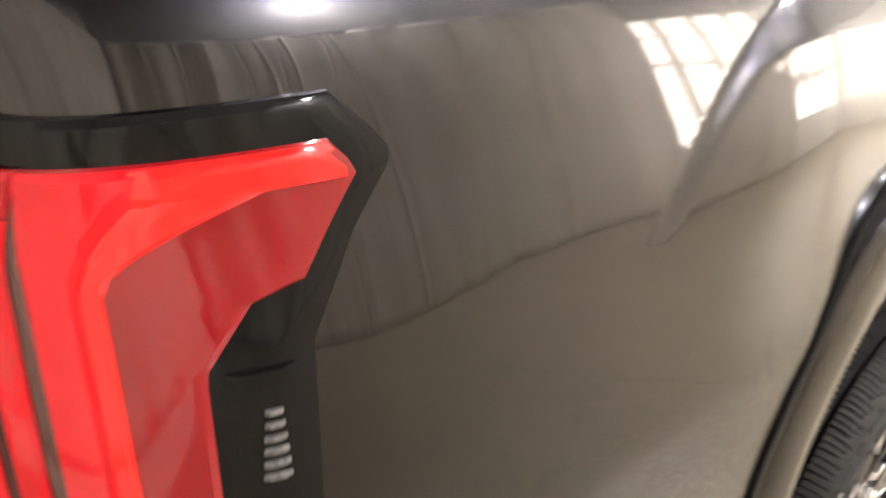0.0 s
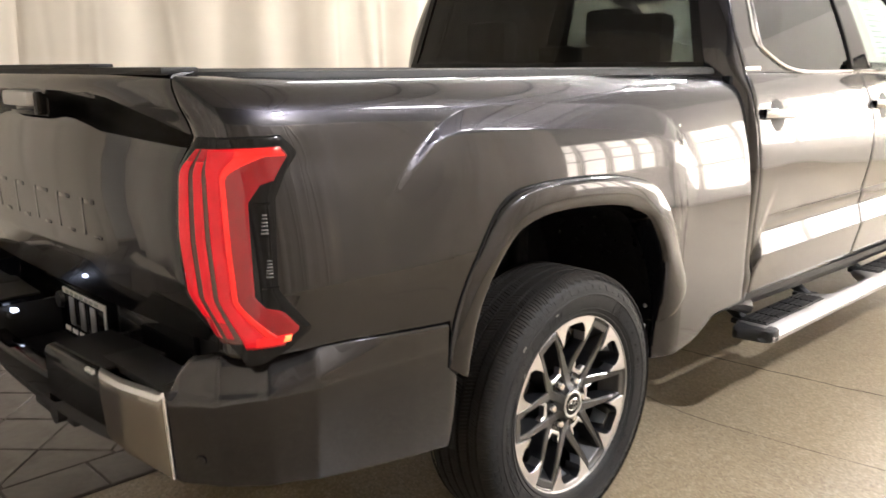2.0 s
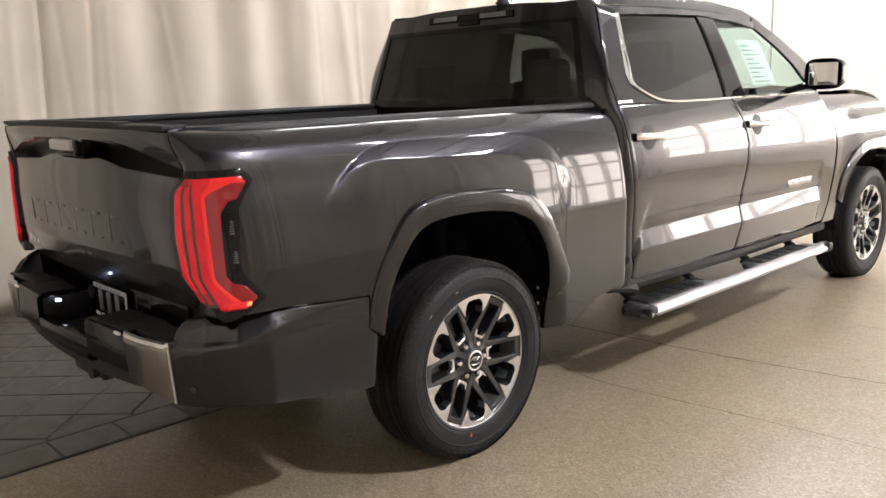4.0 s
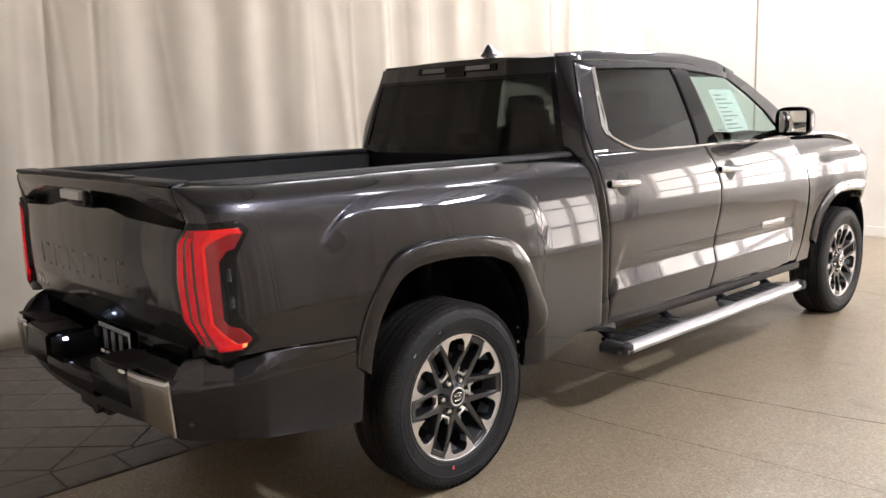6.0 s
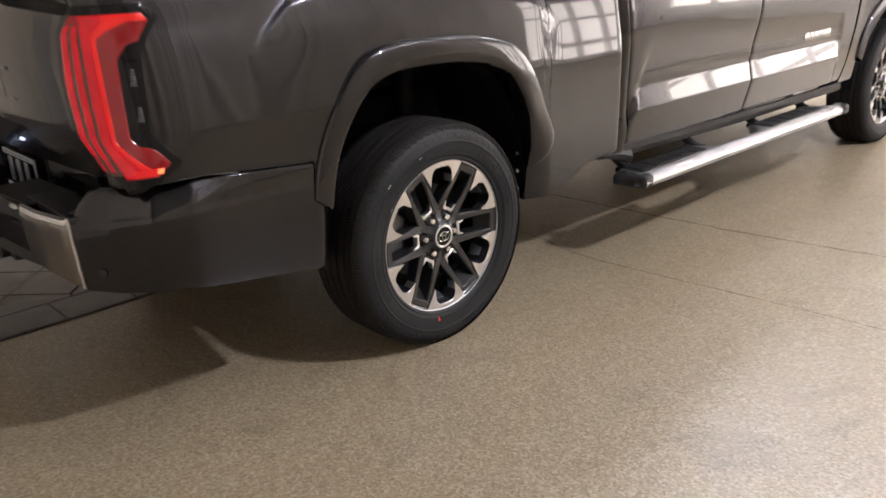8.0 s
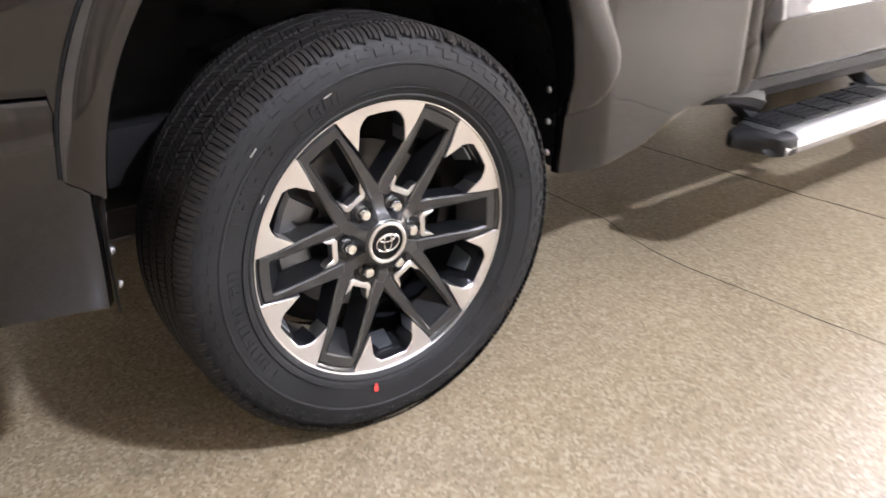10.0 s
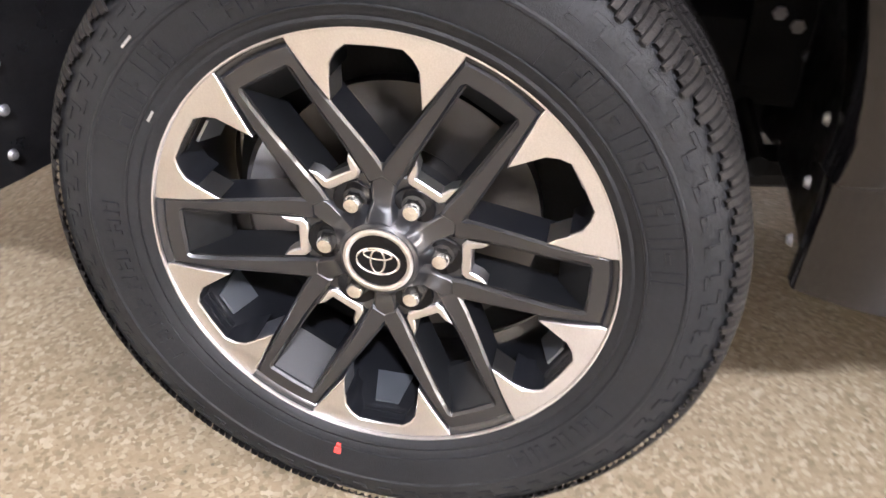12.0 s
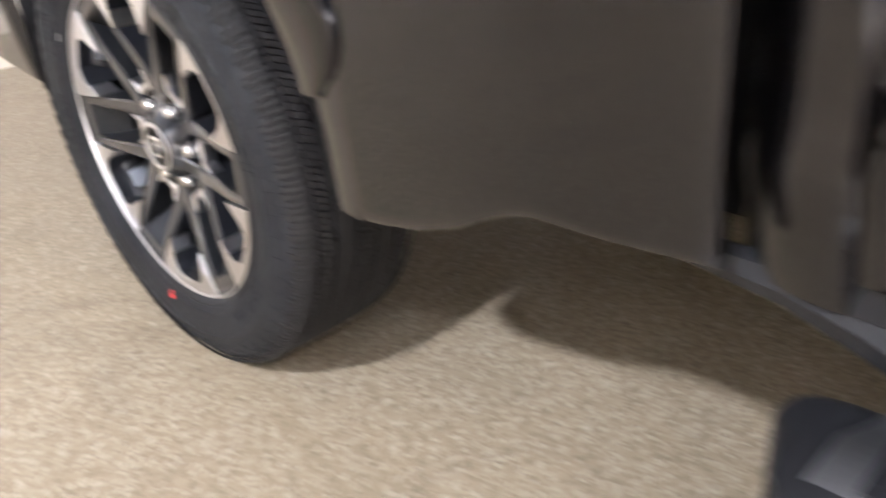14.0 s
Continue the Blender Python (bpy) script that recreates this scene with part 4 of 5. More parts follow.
def cab_x(y, z):
    if z <= GH_BELT:
        x = lerp(CAB_X, z) if z > 0.84 else lin(FACET, z)
        flat = lerp([(0.46, 0.935), (0.60, 0.955), (0.80, 0.965), (1.03, 0.984), (1.15, 0.980), (1.25, 0.966), (1.33, 0.947), (1.40, 0.917)], z)
        foot_y = 1.11 + 0.45 * (z - 0.66)
        k = smooth01(foot_y, foot_y + 0.035, y) * (1 - smooth01(3.24, 3.30, y))
        x = flat + (x - flat) * k
    else:
        s = (z - GH_BELT) / (GH_TOP - GH_BELT)
        x = 0.917 - 0.178 * s - 0.012 * math.sin(math.pi * s) * -1
    # narrower towards the back corner of the cab
    return x - 0.085 * smooth01(1.055, 0.96, y) * (1 - smooth01(1.30, 1.42, z)) - 0.03 * smooth01(2.2, 3.6, y) * (1 if z > GH_BELT else 0)


def cab_point(y, z, off=0.0):
    return Vector((cab_x(y, z) + off, y, z))


def strip(edge_a, edge_b, n, rows, point, off=0.0, thick=0.018):
    """A panel between two lines of (y, z) points."""
    a, b = even([Vector(p) for p in edge_a], n), even([Vector(p) for p in edge_b], n)
    steps = edged(rows)
    out = []
    for i, v in enumerate(steps):
        row = []
        for j in range(n):
            p = a[j].lerp(b[j], v)
            d = max(rim_drop(i, len(steps)), rim_drop(j, n))
            row.append(point(p.x, p.y, off - d))
        out.append(row)
    return sheet(out, lambda p: (-thick, 0, 0))


REAR_EDGE = [(0.49, 1.122), (0.70, 1.114), (0.90, 1.104), (1.02, 1.088), (1.17, 1.060), (1.33, 1.045), (1.40, 1.035), (1.53, 1.012), (1.70, 1.045), (1.85, 1.100)]
MID_EDGE = [(0.50, 2.172), (0.79, 2.195), (1.00, 2.222), (1.13, 2.232), (1.25, 2.19), (1.38, 2.11)]
FRONT_EDGE = [(0.50, 3.385), (0.65, 3.45), (0.82, 3.495), (1.00, 3.485), (1.15, 3.44), (1.34, 3.29), (1.385, 3.26)]
GAP = 0.0035
SILL_Z = [(1.0, 0.535), (2.2, 0.512), (3.5, 0.505)]


def door_panel(back, front, top):
    across = edged(72)
    steps = edged(120)
    out = []
    for i, v in enumerate(steps):
        row = []
        for j, f in enumerate(across):
            z = 0.52 + (top - 0.52) * v
            a, b = lin(back, z) + GAP, lin(front, z) - GAP
            y = a + (b - a) * f
            z = max(z, lin(SILL_Z, y)) if v < 0.02 else z
            d = max(rim_drop(i, len(steps)), rim_drop(j, len(across)))
            row.append(cab_point(y, z, -d))
        out.append(row)
    return sheet(out, lambda p: (-0.018, 0, 0))


def handle_geo(y, z):
    """A bar handle standing off the door, swept along y."""
    path = []
    for k in range(17):
        s = -1 + k / 8
        stand = 0.022 - 0.022 * max(0, abs(s) - 0.80) / 0.20
        path.append((cab_x(y, z) + 0.006 + stand, y + s * 0.112, z - 0.004 * s))
    return tube(path, 0.0175, 14, 1.1)


def bowl_geo(y, z):
    rows = []
    for i in range(7):
        r = i / 6
        rows.append([(cab_x(y, z - 0.006 + 0.060 * r * math.sin(t * 0.2618)) + 0.0050 - 0.004 * r, y + 0.062 * r * math.cos(t * 0.2618), z - 0.006 + 0.060 * r * math.sin(t * 0.2618)) for t in range(24)])
    return grid(rows, close_u=True)


def back_point(x, z, off=0.0):
    s = (z - 1.40) / 0.47
    w = 0.872 - 0.135 * s
    return Vector((x * w, 0.915 + 0.085 * s + 0.035 * x ** 4 - off, z))


for side in (1, -1):
    flip = (lambda g: g) if side > 0 else mirrored
    rear_door = part("rear_door", flip(door_panel(REAR_EDGE, MID_EDGE, 1.384)), PAINT, truck)
    front_door = part("front_door", flip(door_panel(MID_EDGE, FRONT_EDGE, 1.384)), PAINT, truck)
    for door, y in ((rear_door, 1.225), (front_door, 2.345)):
        # black colour paints the dark reflection of a body-coloured recess
        part("handle_bowl", flip(bowl_geo(y, 1.232)), BLACK_PLASTIC, door)
        part("door_handle", flip(handle_geo(y, 1.232)), CHROME, door, "chrome door handle")
    # upper frames of the doors and the cab corner
    patch = []
    for k in range(49):
        z = 0.50 + (1.885 - 0.50) * k / 48
        yd = lerp([(0.50, 1.116), (0.70, 1.108), (0.90, 1.098), (1.02, 1.082), (1.17, 1.054), (1.33, 1.039), (1.40, 1.029), (1.53, 1.008), (1.70, 1.039), (1.862, 1.096), (1.90, 1.11)], z)
        p2 = cab_point(yd, min(z, 1.866))
        p2 = Vector((p2.x - 0.9 * max(0, z - 1.866), p2.y, z))
        up = smooth01(1.30, 1.46, z)
        p0 = Vector((p2.x - 0.085, 0.990, z)).lerp(back_point(0.925, z, 0.003), up)
        p1 = Vector((p2.x + 0.003, p0.y + 0.008 + 0.028 * (1 - up), z)).lerp((p0 + p2) / 2, 0.5 * up)
        patch.append([p0 * (1 - q) ** 2 + p1 * (2 * q * (1 - q)) + p2 * q * q for q in [0, 0.03] + [0.03 + 0.94 * m / 14 for m in range(1, 14)] + [0.97, 1.0]])
    part("corner_pillar", flip(sheet(patch, (-0.012, 0.012, 0))), PAINT, truck)
    part("rear_quarter_frame", flip(strip([(1.042, 1.386), (1.019, 1.53), (1.052, 1.70), (1.106, 1.852)], [(1.38, 1.386), (1.200, 1.488), (1.212, 1.66), (1.250, 1.826)], 40, 10, cab_point)), PAINT, rear_door)
    part("under_window_frame", flip(strip([(1.205, 1.478), (1.36, 1.408), (1.49, 1.388), (1.64, 1.382)], [(1.12, 1.386), (1.34, 1.385), (1.49, 1.383), (1.64, 1.380)], 20, 4, cab_point, -0.001)), PAINT, rear_door)
    part("header_frame", flip(strip([(1.106, 1.856), (1.50, 1.868), (2.05, 1.868), (2.40, 1.856), (2.69, 1.820)], [(1.24, 1.820), (1.50, 1.834), (2.05, 1.840), (2.40, 1.820), (2.655, 1.784)], 40, 5, cab_point)), PAINT, truck)
    part("roof_rail_side", flip(strip([(1.045, 1.900), (1.30, 1.922), (1.80, 1.933), (2.25, 1.925), (2.60, 1.890), (2.82, 1.825)], [(1.05, 1.866), (1.30, 1.872), (1.80, 1.876), (2.25, 1.866), (2.58, 1.838), (2.78, 1.790)], 40, 6, lambda y, z, o: Vector((0.735 - 0.045 * smooth01(1.20, 0.99, y) - (z - 1.862) * 0.38 - 4.0 * max(0, z - 1.895) ** 2 - 0.03 * smooth01(2.2, 3.6, y) + o, y, z)))), PAINT, truck)
    part("front_pillar", flip(strip([(2.69, 1.850), (2.92, 1.755), (3.17, 1.63), (3.47, 1.460)], [(2.660, 1.785), (2.87, 1.678), (3.05, 1.568), (3.20, 1.44)], 30, 6, cab_point)), PAINT, truck)
    part("centre_pillar", flip(strip([(2.02, 1.838), (2.05, 1.60), (2.075, 1.387)], [(2.195, 1.830), (2.245, 1.60), (2.305, 1.387)], 24, 8, cab_point, -0.003)), BLACK_GLOSS, truck)
    part("rear_side_window", flip(strip([(1.18, 1.825), (1.17, 1.60), (1.16, 1.38)], [(2.10, 1.845), (2.11, 1.60), (2.12, 1.38)], 20, 20, cab_point, -0.012, 0.004)), TINT_GLASS, rear_door, "dark tinted window glass")
    part("front_side_window", flip(strip([(2.16, 1.84), (2.20, 1.60), (2.26, 1.38)], [(2.68, 1.805), (2.99, 1.625), (3.29, 1.38)], 20, 20, cab_point, -0.012, 0.004)), CLEAR_GLASS, front_door, "clear window glass")
    # bright trim along the window line
    trim = [(1.250, 1.826), (1.208, 1.66), (1.194, 1.50), (1.218, 1.468), (1.36, 1.411), (1.49, 1.391), (1.64, 1.386), (2.10, 1.3855)]
    pts = [cab_point(p.x, p.y, 0.004) for p in spline(trim, 70)]
    part("window_trim", flip(tube(pts, 0.0075, 8)), CHROME, rear_door, "chrome window trim")
    part("quarter_trim", flip(strip([(1.232, 1.828), (1.180, 1.66), (1.156, 1.53), (1.176, 1.484), (1.212, 1.466)], [(1.252, 1.828), (1.214, 1.66), (1.198, 1.53), (1.204, 1.500), (1.226, 1.476)], 30, 4, cab_point, 0.005, 0.006)), CHROME, rear_door, "wide chrome trim at the back of the window")
    part("window_trim", flip(tube([cab_point(2.112 + k * 0.06, 1.3855, 0.003) for k in range(19)], 0.0075, 8)), CHROME, front_door, "chrome window trim")
    part("rocker_panel", flip(strip([(1.105, 0.529), (2.2, 0.508), (3.44, 0.502)], [(1.115, 0.500), (2.2, 0.480), (3.44, 0.475)], 30, 5, lambda y, z, o: Vector((0.946 + o, y, z)))), BLACK_PLASTIC, truck)
    part("sill", flip(strip([(1.15, 0.499), (2.2, 0.479), (3.5, 0.474)], [(1.17, 0.470), (2.2, 0.445), (3.5, 0.445)], 30, 6, lambda y, z, o: Vector((0.925 + (z - 0.46) * 0.25 + o, y, z)))), BLACK_PLASTIC, truck)
    # fender
    FO = [(p.x * 1.06 + WB - 0.02, 0.405 + (p.y - 0.405) * 0.90) for p in FLARE_OUT]

    def f_low(y):
        a = arch_low(y, [Vector(p) for p in FO[:-4]])
        if y < FO[0][0]:
            return 0.50
        return a - 0.012 if a is not None else lin([(4.66, 0.60), (4.70, 0.45), (5.0, 0.45)], y)

    def f_high(y):
        return lerp([(3.22, 1.372), (3.5, 1.362), (3.9, 1.350), (4.2, 1.318), (4.45, 1.262), (4.6, 1.205), (4.75, 1.13), (4.9, 1.08)], y)

    def f_point(y, z, o=0.0):
        y0 = lin(FRONT_EDGE, z)
        x = lerp([(0.45, 0.935), (0.60, 0.955), (0.80, 0.968), (1.0, 0.985), (1.10, 0.985), (1.20, 0.972), (1.28, 0.950), (1.34, 0.91), (1.372, 0.86)], z + 0.00)
        b = 0.03 * smooth01(3.55, 3.85, y) * (1 - smooth01(1.18, 1.26, z)) * smooth01(0.7, 1.1, z)
        yy = max(y, y0 + GAP) if y < 3.5 else y
        return Vector((x + b - 0.30 * max(0, (yy - 4.35) / 0.6) ** 2 + o, yy, z))

    cols = dense((3.26, 3.55, 16), (3.55, 3.63, 10), (3.63, 3.9, 10), (3.9, 4.4, 12), (4.4, 4.66, 14), (4.66, 4.90, 8))
    part("fender", flip(side_panel(cols, f_low, f_high, f_point, 26)), PAINT, truck)
    sec = []
    for i in range(64):
        o, n = Vector(FO[i]), Vector((FLARE_IN[i].x * 1.06 + WB - 0.02, 0.405 + (FLARE_IN[i].y - 0.405) * 0.90))
        sec.append([(side * (f_point(max(3.5, o.x), min(o.y, 1.0)).x - 0.006 + out), o.lerp(n, s).x, o.lerp(n, s).y) for s, out in ((-0.01, 0), (0.0, 0.008), (0.08, 0.016), (0.30, 0.021), (0.60, 0.0255), (0.85, 0.0265), (1.0, 0.016), (1.03, -0.004), (1.06, -0.07))])
    part("wheel_arch_trim", grid(sec), PAINT, truck)

# rear wall of the cab, with its window
part("cab_back_lower", sheet([[(x, 0.925 - 0.02 * (1 - (x / 0.9) ** 2), z) for x in np.linspace(-0.84, 0.84, 21)] for z in (0.55, 0.9, 1.30, 1.385)], (0, 0.03, 0)), PAINT, truck)


def back_strip(x0, x1, z0, z1, off=0.0, n=16, m=10):
    return sheet([[back_point(x0 + (x1 - x0) * j / n, z0 + (z1 - z0) * i / m, off) for j in range(n + 1)] for i in range(m + 1)], (0, 0.02, 0))


part("back_header", back_strip(-0.93, 0.93, 1.805, 1.885, 0.004, 30, 4), PAINT, truck)
part("back_window_surround", join(back_strip(-0.93, 0.93, 1.385, 1.425, 0.006, 30, 3), back_strip(-0.93, 0.93, 1.785, 1.806, 0.003, 30, 3), back_strip(-0.93, -0.885, 1.42, 1.79, 0.003, 4), back_strip(0.885, 0.93, 1.42, 1.79, 0.003, 4)), BLACK_GLOSS, truck)
part("back_window", back_strip(-0.90, 0.90, 1.42, 1.79, -0.004, 24, 10), BACK_GLASS, truck, "dark tinted rear window")
stop_lamp = part("high_stop_lamp", join(back_strip(-0.42, 0.42, 1.838, 1.872, 0.012, 20, 3), back_strip(-0.10, 0.10, 1.815, 1.84, 0.012, 8, 2)), BLACK_GLOSS, truck, "roof-edge lamp unit with two clear lenses")
for a, b in ((-0.36, -0.12), (0.12, 0.36)):
    part("clear_lens", back_strip(a, b, 1.843, 1.868, 0.020, 8, 2), REFLECTOR, stop_lamp)

# roof
rows = []
for i in range(33):
    y = 0.995 + (2.80 - 0.995) * i / 32
    zc = lerp([(0.99, 1.903), (1.30, 1.945), (1.80, 1.962), (2.25, 1.952), (2.58, 1.910), (2.80, 1.850)], y)
    row = []
    for j in range(41):
        s = -1 + j / 20
        x = s * (0.700 - 0.045 * smooth01(1.20, 0.99, y) - 0.03 * smooth01(2.2, 3.6, y))
        rib = 0.008 * (smooth01(0.30, 0.36, abs(s)) - smooth01(0.78, 0.84, abs(s))) * smooth01(1.1, 1.25, y)
        row.append((x, y + 0.05 * abs(s) ** 3 * smooth01(1.30, 0.995, y), zc - 0.030 * abs(s) ** 3 - rib * 0.6))
    rows.append(row)
part("roof", sheet(rows, (0, 0, -0.03)), PAINT, truck)
fin = []
for k in range(17):
    q = k / 16
    h = 0.070 * lin([(0.0, 0.30), (0.10, 0.92), (0.16, 1.0), (0.28, 0.86), (0.55, 0.46), (0.85, 0.14), (1.0, 0.04)], q)
    fin.append([(w * 0.034 * (1 - 0.55 * q ** 2) * (1 - v * 0.72), 1.225 + 0.235 * q, 1.928 + h * v + 0.006) for w, v in ((-1, 0), (-1, 0.35), (-0.8, 0.8), (-0.3, 1), (0.3, 1), (0.8, 0.8), (1, 0.35), (1, 0))])
part("antenna_fin", (lambda g: (g[0], g[1] + [tuple(range(8))]))(grid(fin)), PAINT, truck)
# windscreen, hood and nose
rows = [[(s * (0.64 + 0.16 * t), 2.76 + 0.78 * t - 0.05 * s * s, 1.845 - 0.44 * t + 0.02 * (1 - s * s)) for s in np.linspace(-1, 1, 17)] for t in np.linspace(0, 1, 11)]
part("windscreen", sheet(rows, (0, 0.004, -0.004)), CLEAR_GLASS, truck, "clear windscreen")
rows = []
for i in range(25):
    t = i / 24
    y = 3.46 + 1.48 * t
    rows.append([(s * (0.855 - 0.10 * t ** 3), y - 0.05 * s * s, lerp([(0, 1.415), (0.4, 1.42), (0.75, 1.37), (0.92, 1.31), (1.0, 1.22)], t) - 0.030 * abs(s) ** 4 + 0.016 * smooth01(0.45, 0.6, abs(s)) * (1 - 0.6 * t)) for s in np.linspace(-1, 1, 31)])
part("hood", sheet(rows, (0, 0, -0.02)), PAINT, truck)
rows = [[(s * (0.84 - 0.12 * abs(s) ** 6), 4.95 - 0.22 * s * s + 0.05 * math.sin(math.pi * (z - 0.45) / 0.8), z) for s in np.linspace(-1, 1, 31)] for z in np.linspace(0.45, 1.22, 15)]
part("nose", sheet(rows, (0, -0.05, 0)), PAINT, truck)
part("grille", sheet([[(x, 5.005 - 0.22 * (x / 0.84) ** 2, z) for x in np.linspace(-0.6, 0.6, 17)] for z in (0.62, 0.8, 1.0, 1.15)], (0, -0.03, 0)), BLACK_PLASTIC, truck)
for side in (1, -1):
    flip = (lambda g: g) if side > 0 else mirrored
    part("headlight", flip(sheet([[(0.70 + 0.16 * s, 4.86 - 0.16 * s ** 1.5 + 0.012, z) for s in np.linspace(0, 1, 9)] for z in (1.03, 1.08, 1.13, 1.17)], (-0.02, -0.03, 0))), REFLECTOR, truck)
    # door mirror
    shell = []
    for y, q in ((2.716, 0.93), (2.722, 0.985), (2.75, 1.0), (2.79, 0.95), (2.82, 0.80), (2.838, 0.55), (2.845, 0.2)):
        shell.append([(1.140 + 0.108 * q * math.copysign(abs(math.cos(t * 0.2618)) ** 0.55, math.cos(t * 0.2618)), 0.085 + y + 0.015 * math.cos(t * 0.2618), 1.500 + 0.092 * q * math.copysign(abs(math.sin(t * 0.2618)) ** 0.55, math.sin(t * 0.2618))) for t in range(24)])
    mir = part("door_mirror", flip(join(grid(shell, close_u=True), tube([(0.90, 2.86, 1.40), (0.97, 2.86, 1.42), (1.06, 2.865, 1.44)], 0.032, 10, 0.7))), BLACK_GLOSS, truck, "door mirror with a gloss black shell")
    part("mirror_glass", flip(moved(box(-0.080, 0.080, -0.004, 0.0, -0.066, 0.066, 0.0018), pose(1.140, 2.807, 1.500, 0, 0, 8))), MIRROR, mir, smooth=False)
    # name badge on the front door and small badge on the rear door, as plain bars
    for k in range(6):
        y = 2.81 + k * 0.056
        x = cab_x(y, 0.832)
        part("badge_bar", flip(join(box(x - 0.002, x + 0.006, y, y + 0.040, 0.840, 0.852, 0.002), box(x - 0.002, x + 0.006, y, y + 0.013, 0.810, 0.841, 0.002), box(x - 0.002, x + 0.006, y + 0.027, y + 0.040, 0.810, 0.841, 0.002))), CHROME, truck, "chrome badge bar")
    for k in range(7):
        y = 1.04 + k * 0.017
        part("small_badge_bar", flip(box(cab_x(y, 1.405) - 0.001, cab_x(y, 1.395) + 0.003, y, y + 0.012, 1.394, 1.407, 0.001)), CHROME, rear_door if side > 0 else truck, "small chrome badge bar")
    # running board
    rows = []
    for k in range(121):
        y = 1.135 + k * (3.27 - 1.135) / 120
        pad = max(smooth01(1.10, 1.17, y) * (1 - smooth01(1.72, 1.86, y)), smooth01(2.24, 2.38, y) * (1 - smooth01(3.05, 3.19, y)))
        xi = 1.004 - 0.105 * pad
        xo = 1.070
        z = 0.405
        rows.append([(xi, y, z - 0.030), (xi - 0.006, y, z - 0.012), (xi + 0.004, y, z - 0.001), (xi + 0.02, y, z + 0.002), (xo - 0.045, y, z + 0.002), (xo - 0.025, y, z - 0.004), (xo - 0.008, y, z - 0.016), (xo, y, z - 0.034), (xo - 0.004, y, z - 0.052), (xo - 0.03, y, z - 0.060), (xi + 0.02, y, z - 0.045)])
    g = grid(rows, close_u=True)
    g = (g[0], g[1] + [tuple(range(11)), tuple(120 * 11 + q for q in range(11))])
    board = part("running_board", flip(g), BOARD, truck, "brushed aluminium running board with black step pads")
    for a, b in ((1.075, 1.150), (3.25, 3.325)):
        q = 0.045 if a < 2 else -0.03
        c, hw = (0.990, 0.080) if a < 2 else (1.027, 0.048)
        ends = []
        for s, k in ((0.0, 0.30), (0.03, 0.55), (0.10, 0.78), (0.25, 0.93), (0.5, 1.0), (1.0, 1.0)):
            y = a + (b + 0.03 - a) * s if a < 2 else b - (b + 0.03 - a) * s
            ends.append([(c + hw * (0.35 + 0.65 * k) * math.copysign(abs(math.cos(t * 0.2618)) ** 0.35, math.cos(t * 0.2618)), y + q * smooth01(0.93, 1.07, c + hw * math.cos(t * 0.2618)) * (1 - s), 0.3760 + 0.030 * k * math.copysign(abs(math.sin(t * 0.2618)) ** 0.35, math.sin(t * 0.2618))) for t in range(24)])
        geo = grid(ends, close_u=True)
        geo = (geo[0], geo[1] + [tuple(range(24))])
        part("end_cap", flip(geo), BLACK_PLASTIC, board)
    for a, b in ((1.17, 1.72), (2.38, 3.02)):
        part("step_pad", flip(box(0.905, 1.022, a, b, 0.404, 0.411, 0.003)), BLACK_PLASTIC, board)
        for q in range(5):
            for w in range(int((b - a) / 0.11)):
                y = a + 0.012 + w * 0.11
                part("tread_rib", flip(box(0.912 + q * 0.0215, 0.926 + q * 0.0215, y, y + 0.092, 0.4105, 0.4155)), BLACK_PLASTIC, board, smooth=False)
    mount = [[(0.915 + 0.02 * math.cos(a * 0.7854) * w, y, z + 0.022 * w * math.sin(a * 0.7854)) for a in range(8)] for y, z, w in ((0.93, 0.508, 0.15), (0.97, 0.500, 0.7), (1.06, 0.495, 1.0), (1.13, 0.485, 1.5), (1.20, 0.462, 1.6), (1.205, 0.460, 0.2))]
    part("body_mount", flip(grid(mount, close_u=True)), BLACK_PLASTIC, truck)
    for y in (1.22, 1.80, 2.45, 3.05):
        part("bracket", flip(join(tube([(0.60, y, 0.52), (0.78, y, 0.47), (0.92, y, 0.385)], 0.022, 10), box(0.86, 0.95, y - 0.035, y + 0.035, 0.38, 0.402, 0.006))), BLACK_PLASTIC, board)
    # dark lining of the wheel wells
    for cy, sc in ((0.0, 1.0), (WB - 0.02, 1.05)):
        pts = [Vector((p.x * sc, p.y if sc == 1 else 0.405 + (p.y - 0.405) * 0.9)) for p in FLARE_IN]
        fore, aft = (0.458, 0.435), (-0.496, 0.415)
        line = [Vector((aft[0] * sc, aft[1])), Vector((-0.496 * sc, 0.52))] + pts + [Vector((0.464 * sc, 0.50)), Vector((fore[0] * sc, fore[1]))]
        line = even(line, 70)
        rows = []
        for p in line:
            c = Vector((0, 0.45))
            d = (p - c).normalized()
            wob = 0.004 * math.sin(p.x * 60)
            back = smooth01(-0.30, -0.48, p.x)
            rows.append([(x, cy + p.x + d.x * o + back * lin([(0.5, 0.075), (0.70, 0.07), (0.90, 0.025), (0.94, 0.0)], x), p.y + d.y * o) for x, o in ((0.945, -0.004), (0.940, 0.0), (0.90, 0.012 + wob), (0.80, 0.02), (0.70, 0.02 + wob), (0.58, 0.018), (0.50, 0.0))])
        liner = part("wheel_well_liner", flip(sheet(rows, (0, 0, 0.006))), WELL, truck)
        part("inner_well_wall", flip(box(0.47, 0.50, cy - 0.56, cy + 0.56, 0.45, 1.06, 0.01)), FELT, truck)
        if cy == 0.0:
            for k in range(5):
                z = 0.455 + 0.058 * k
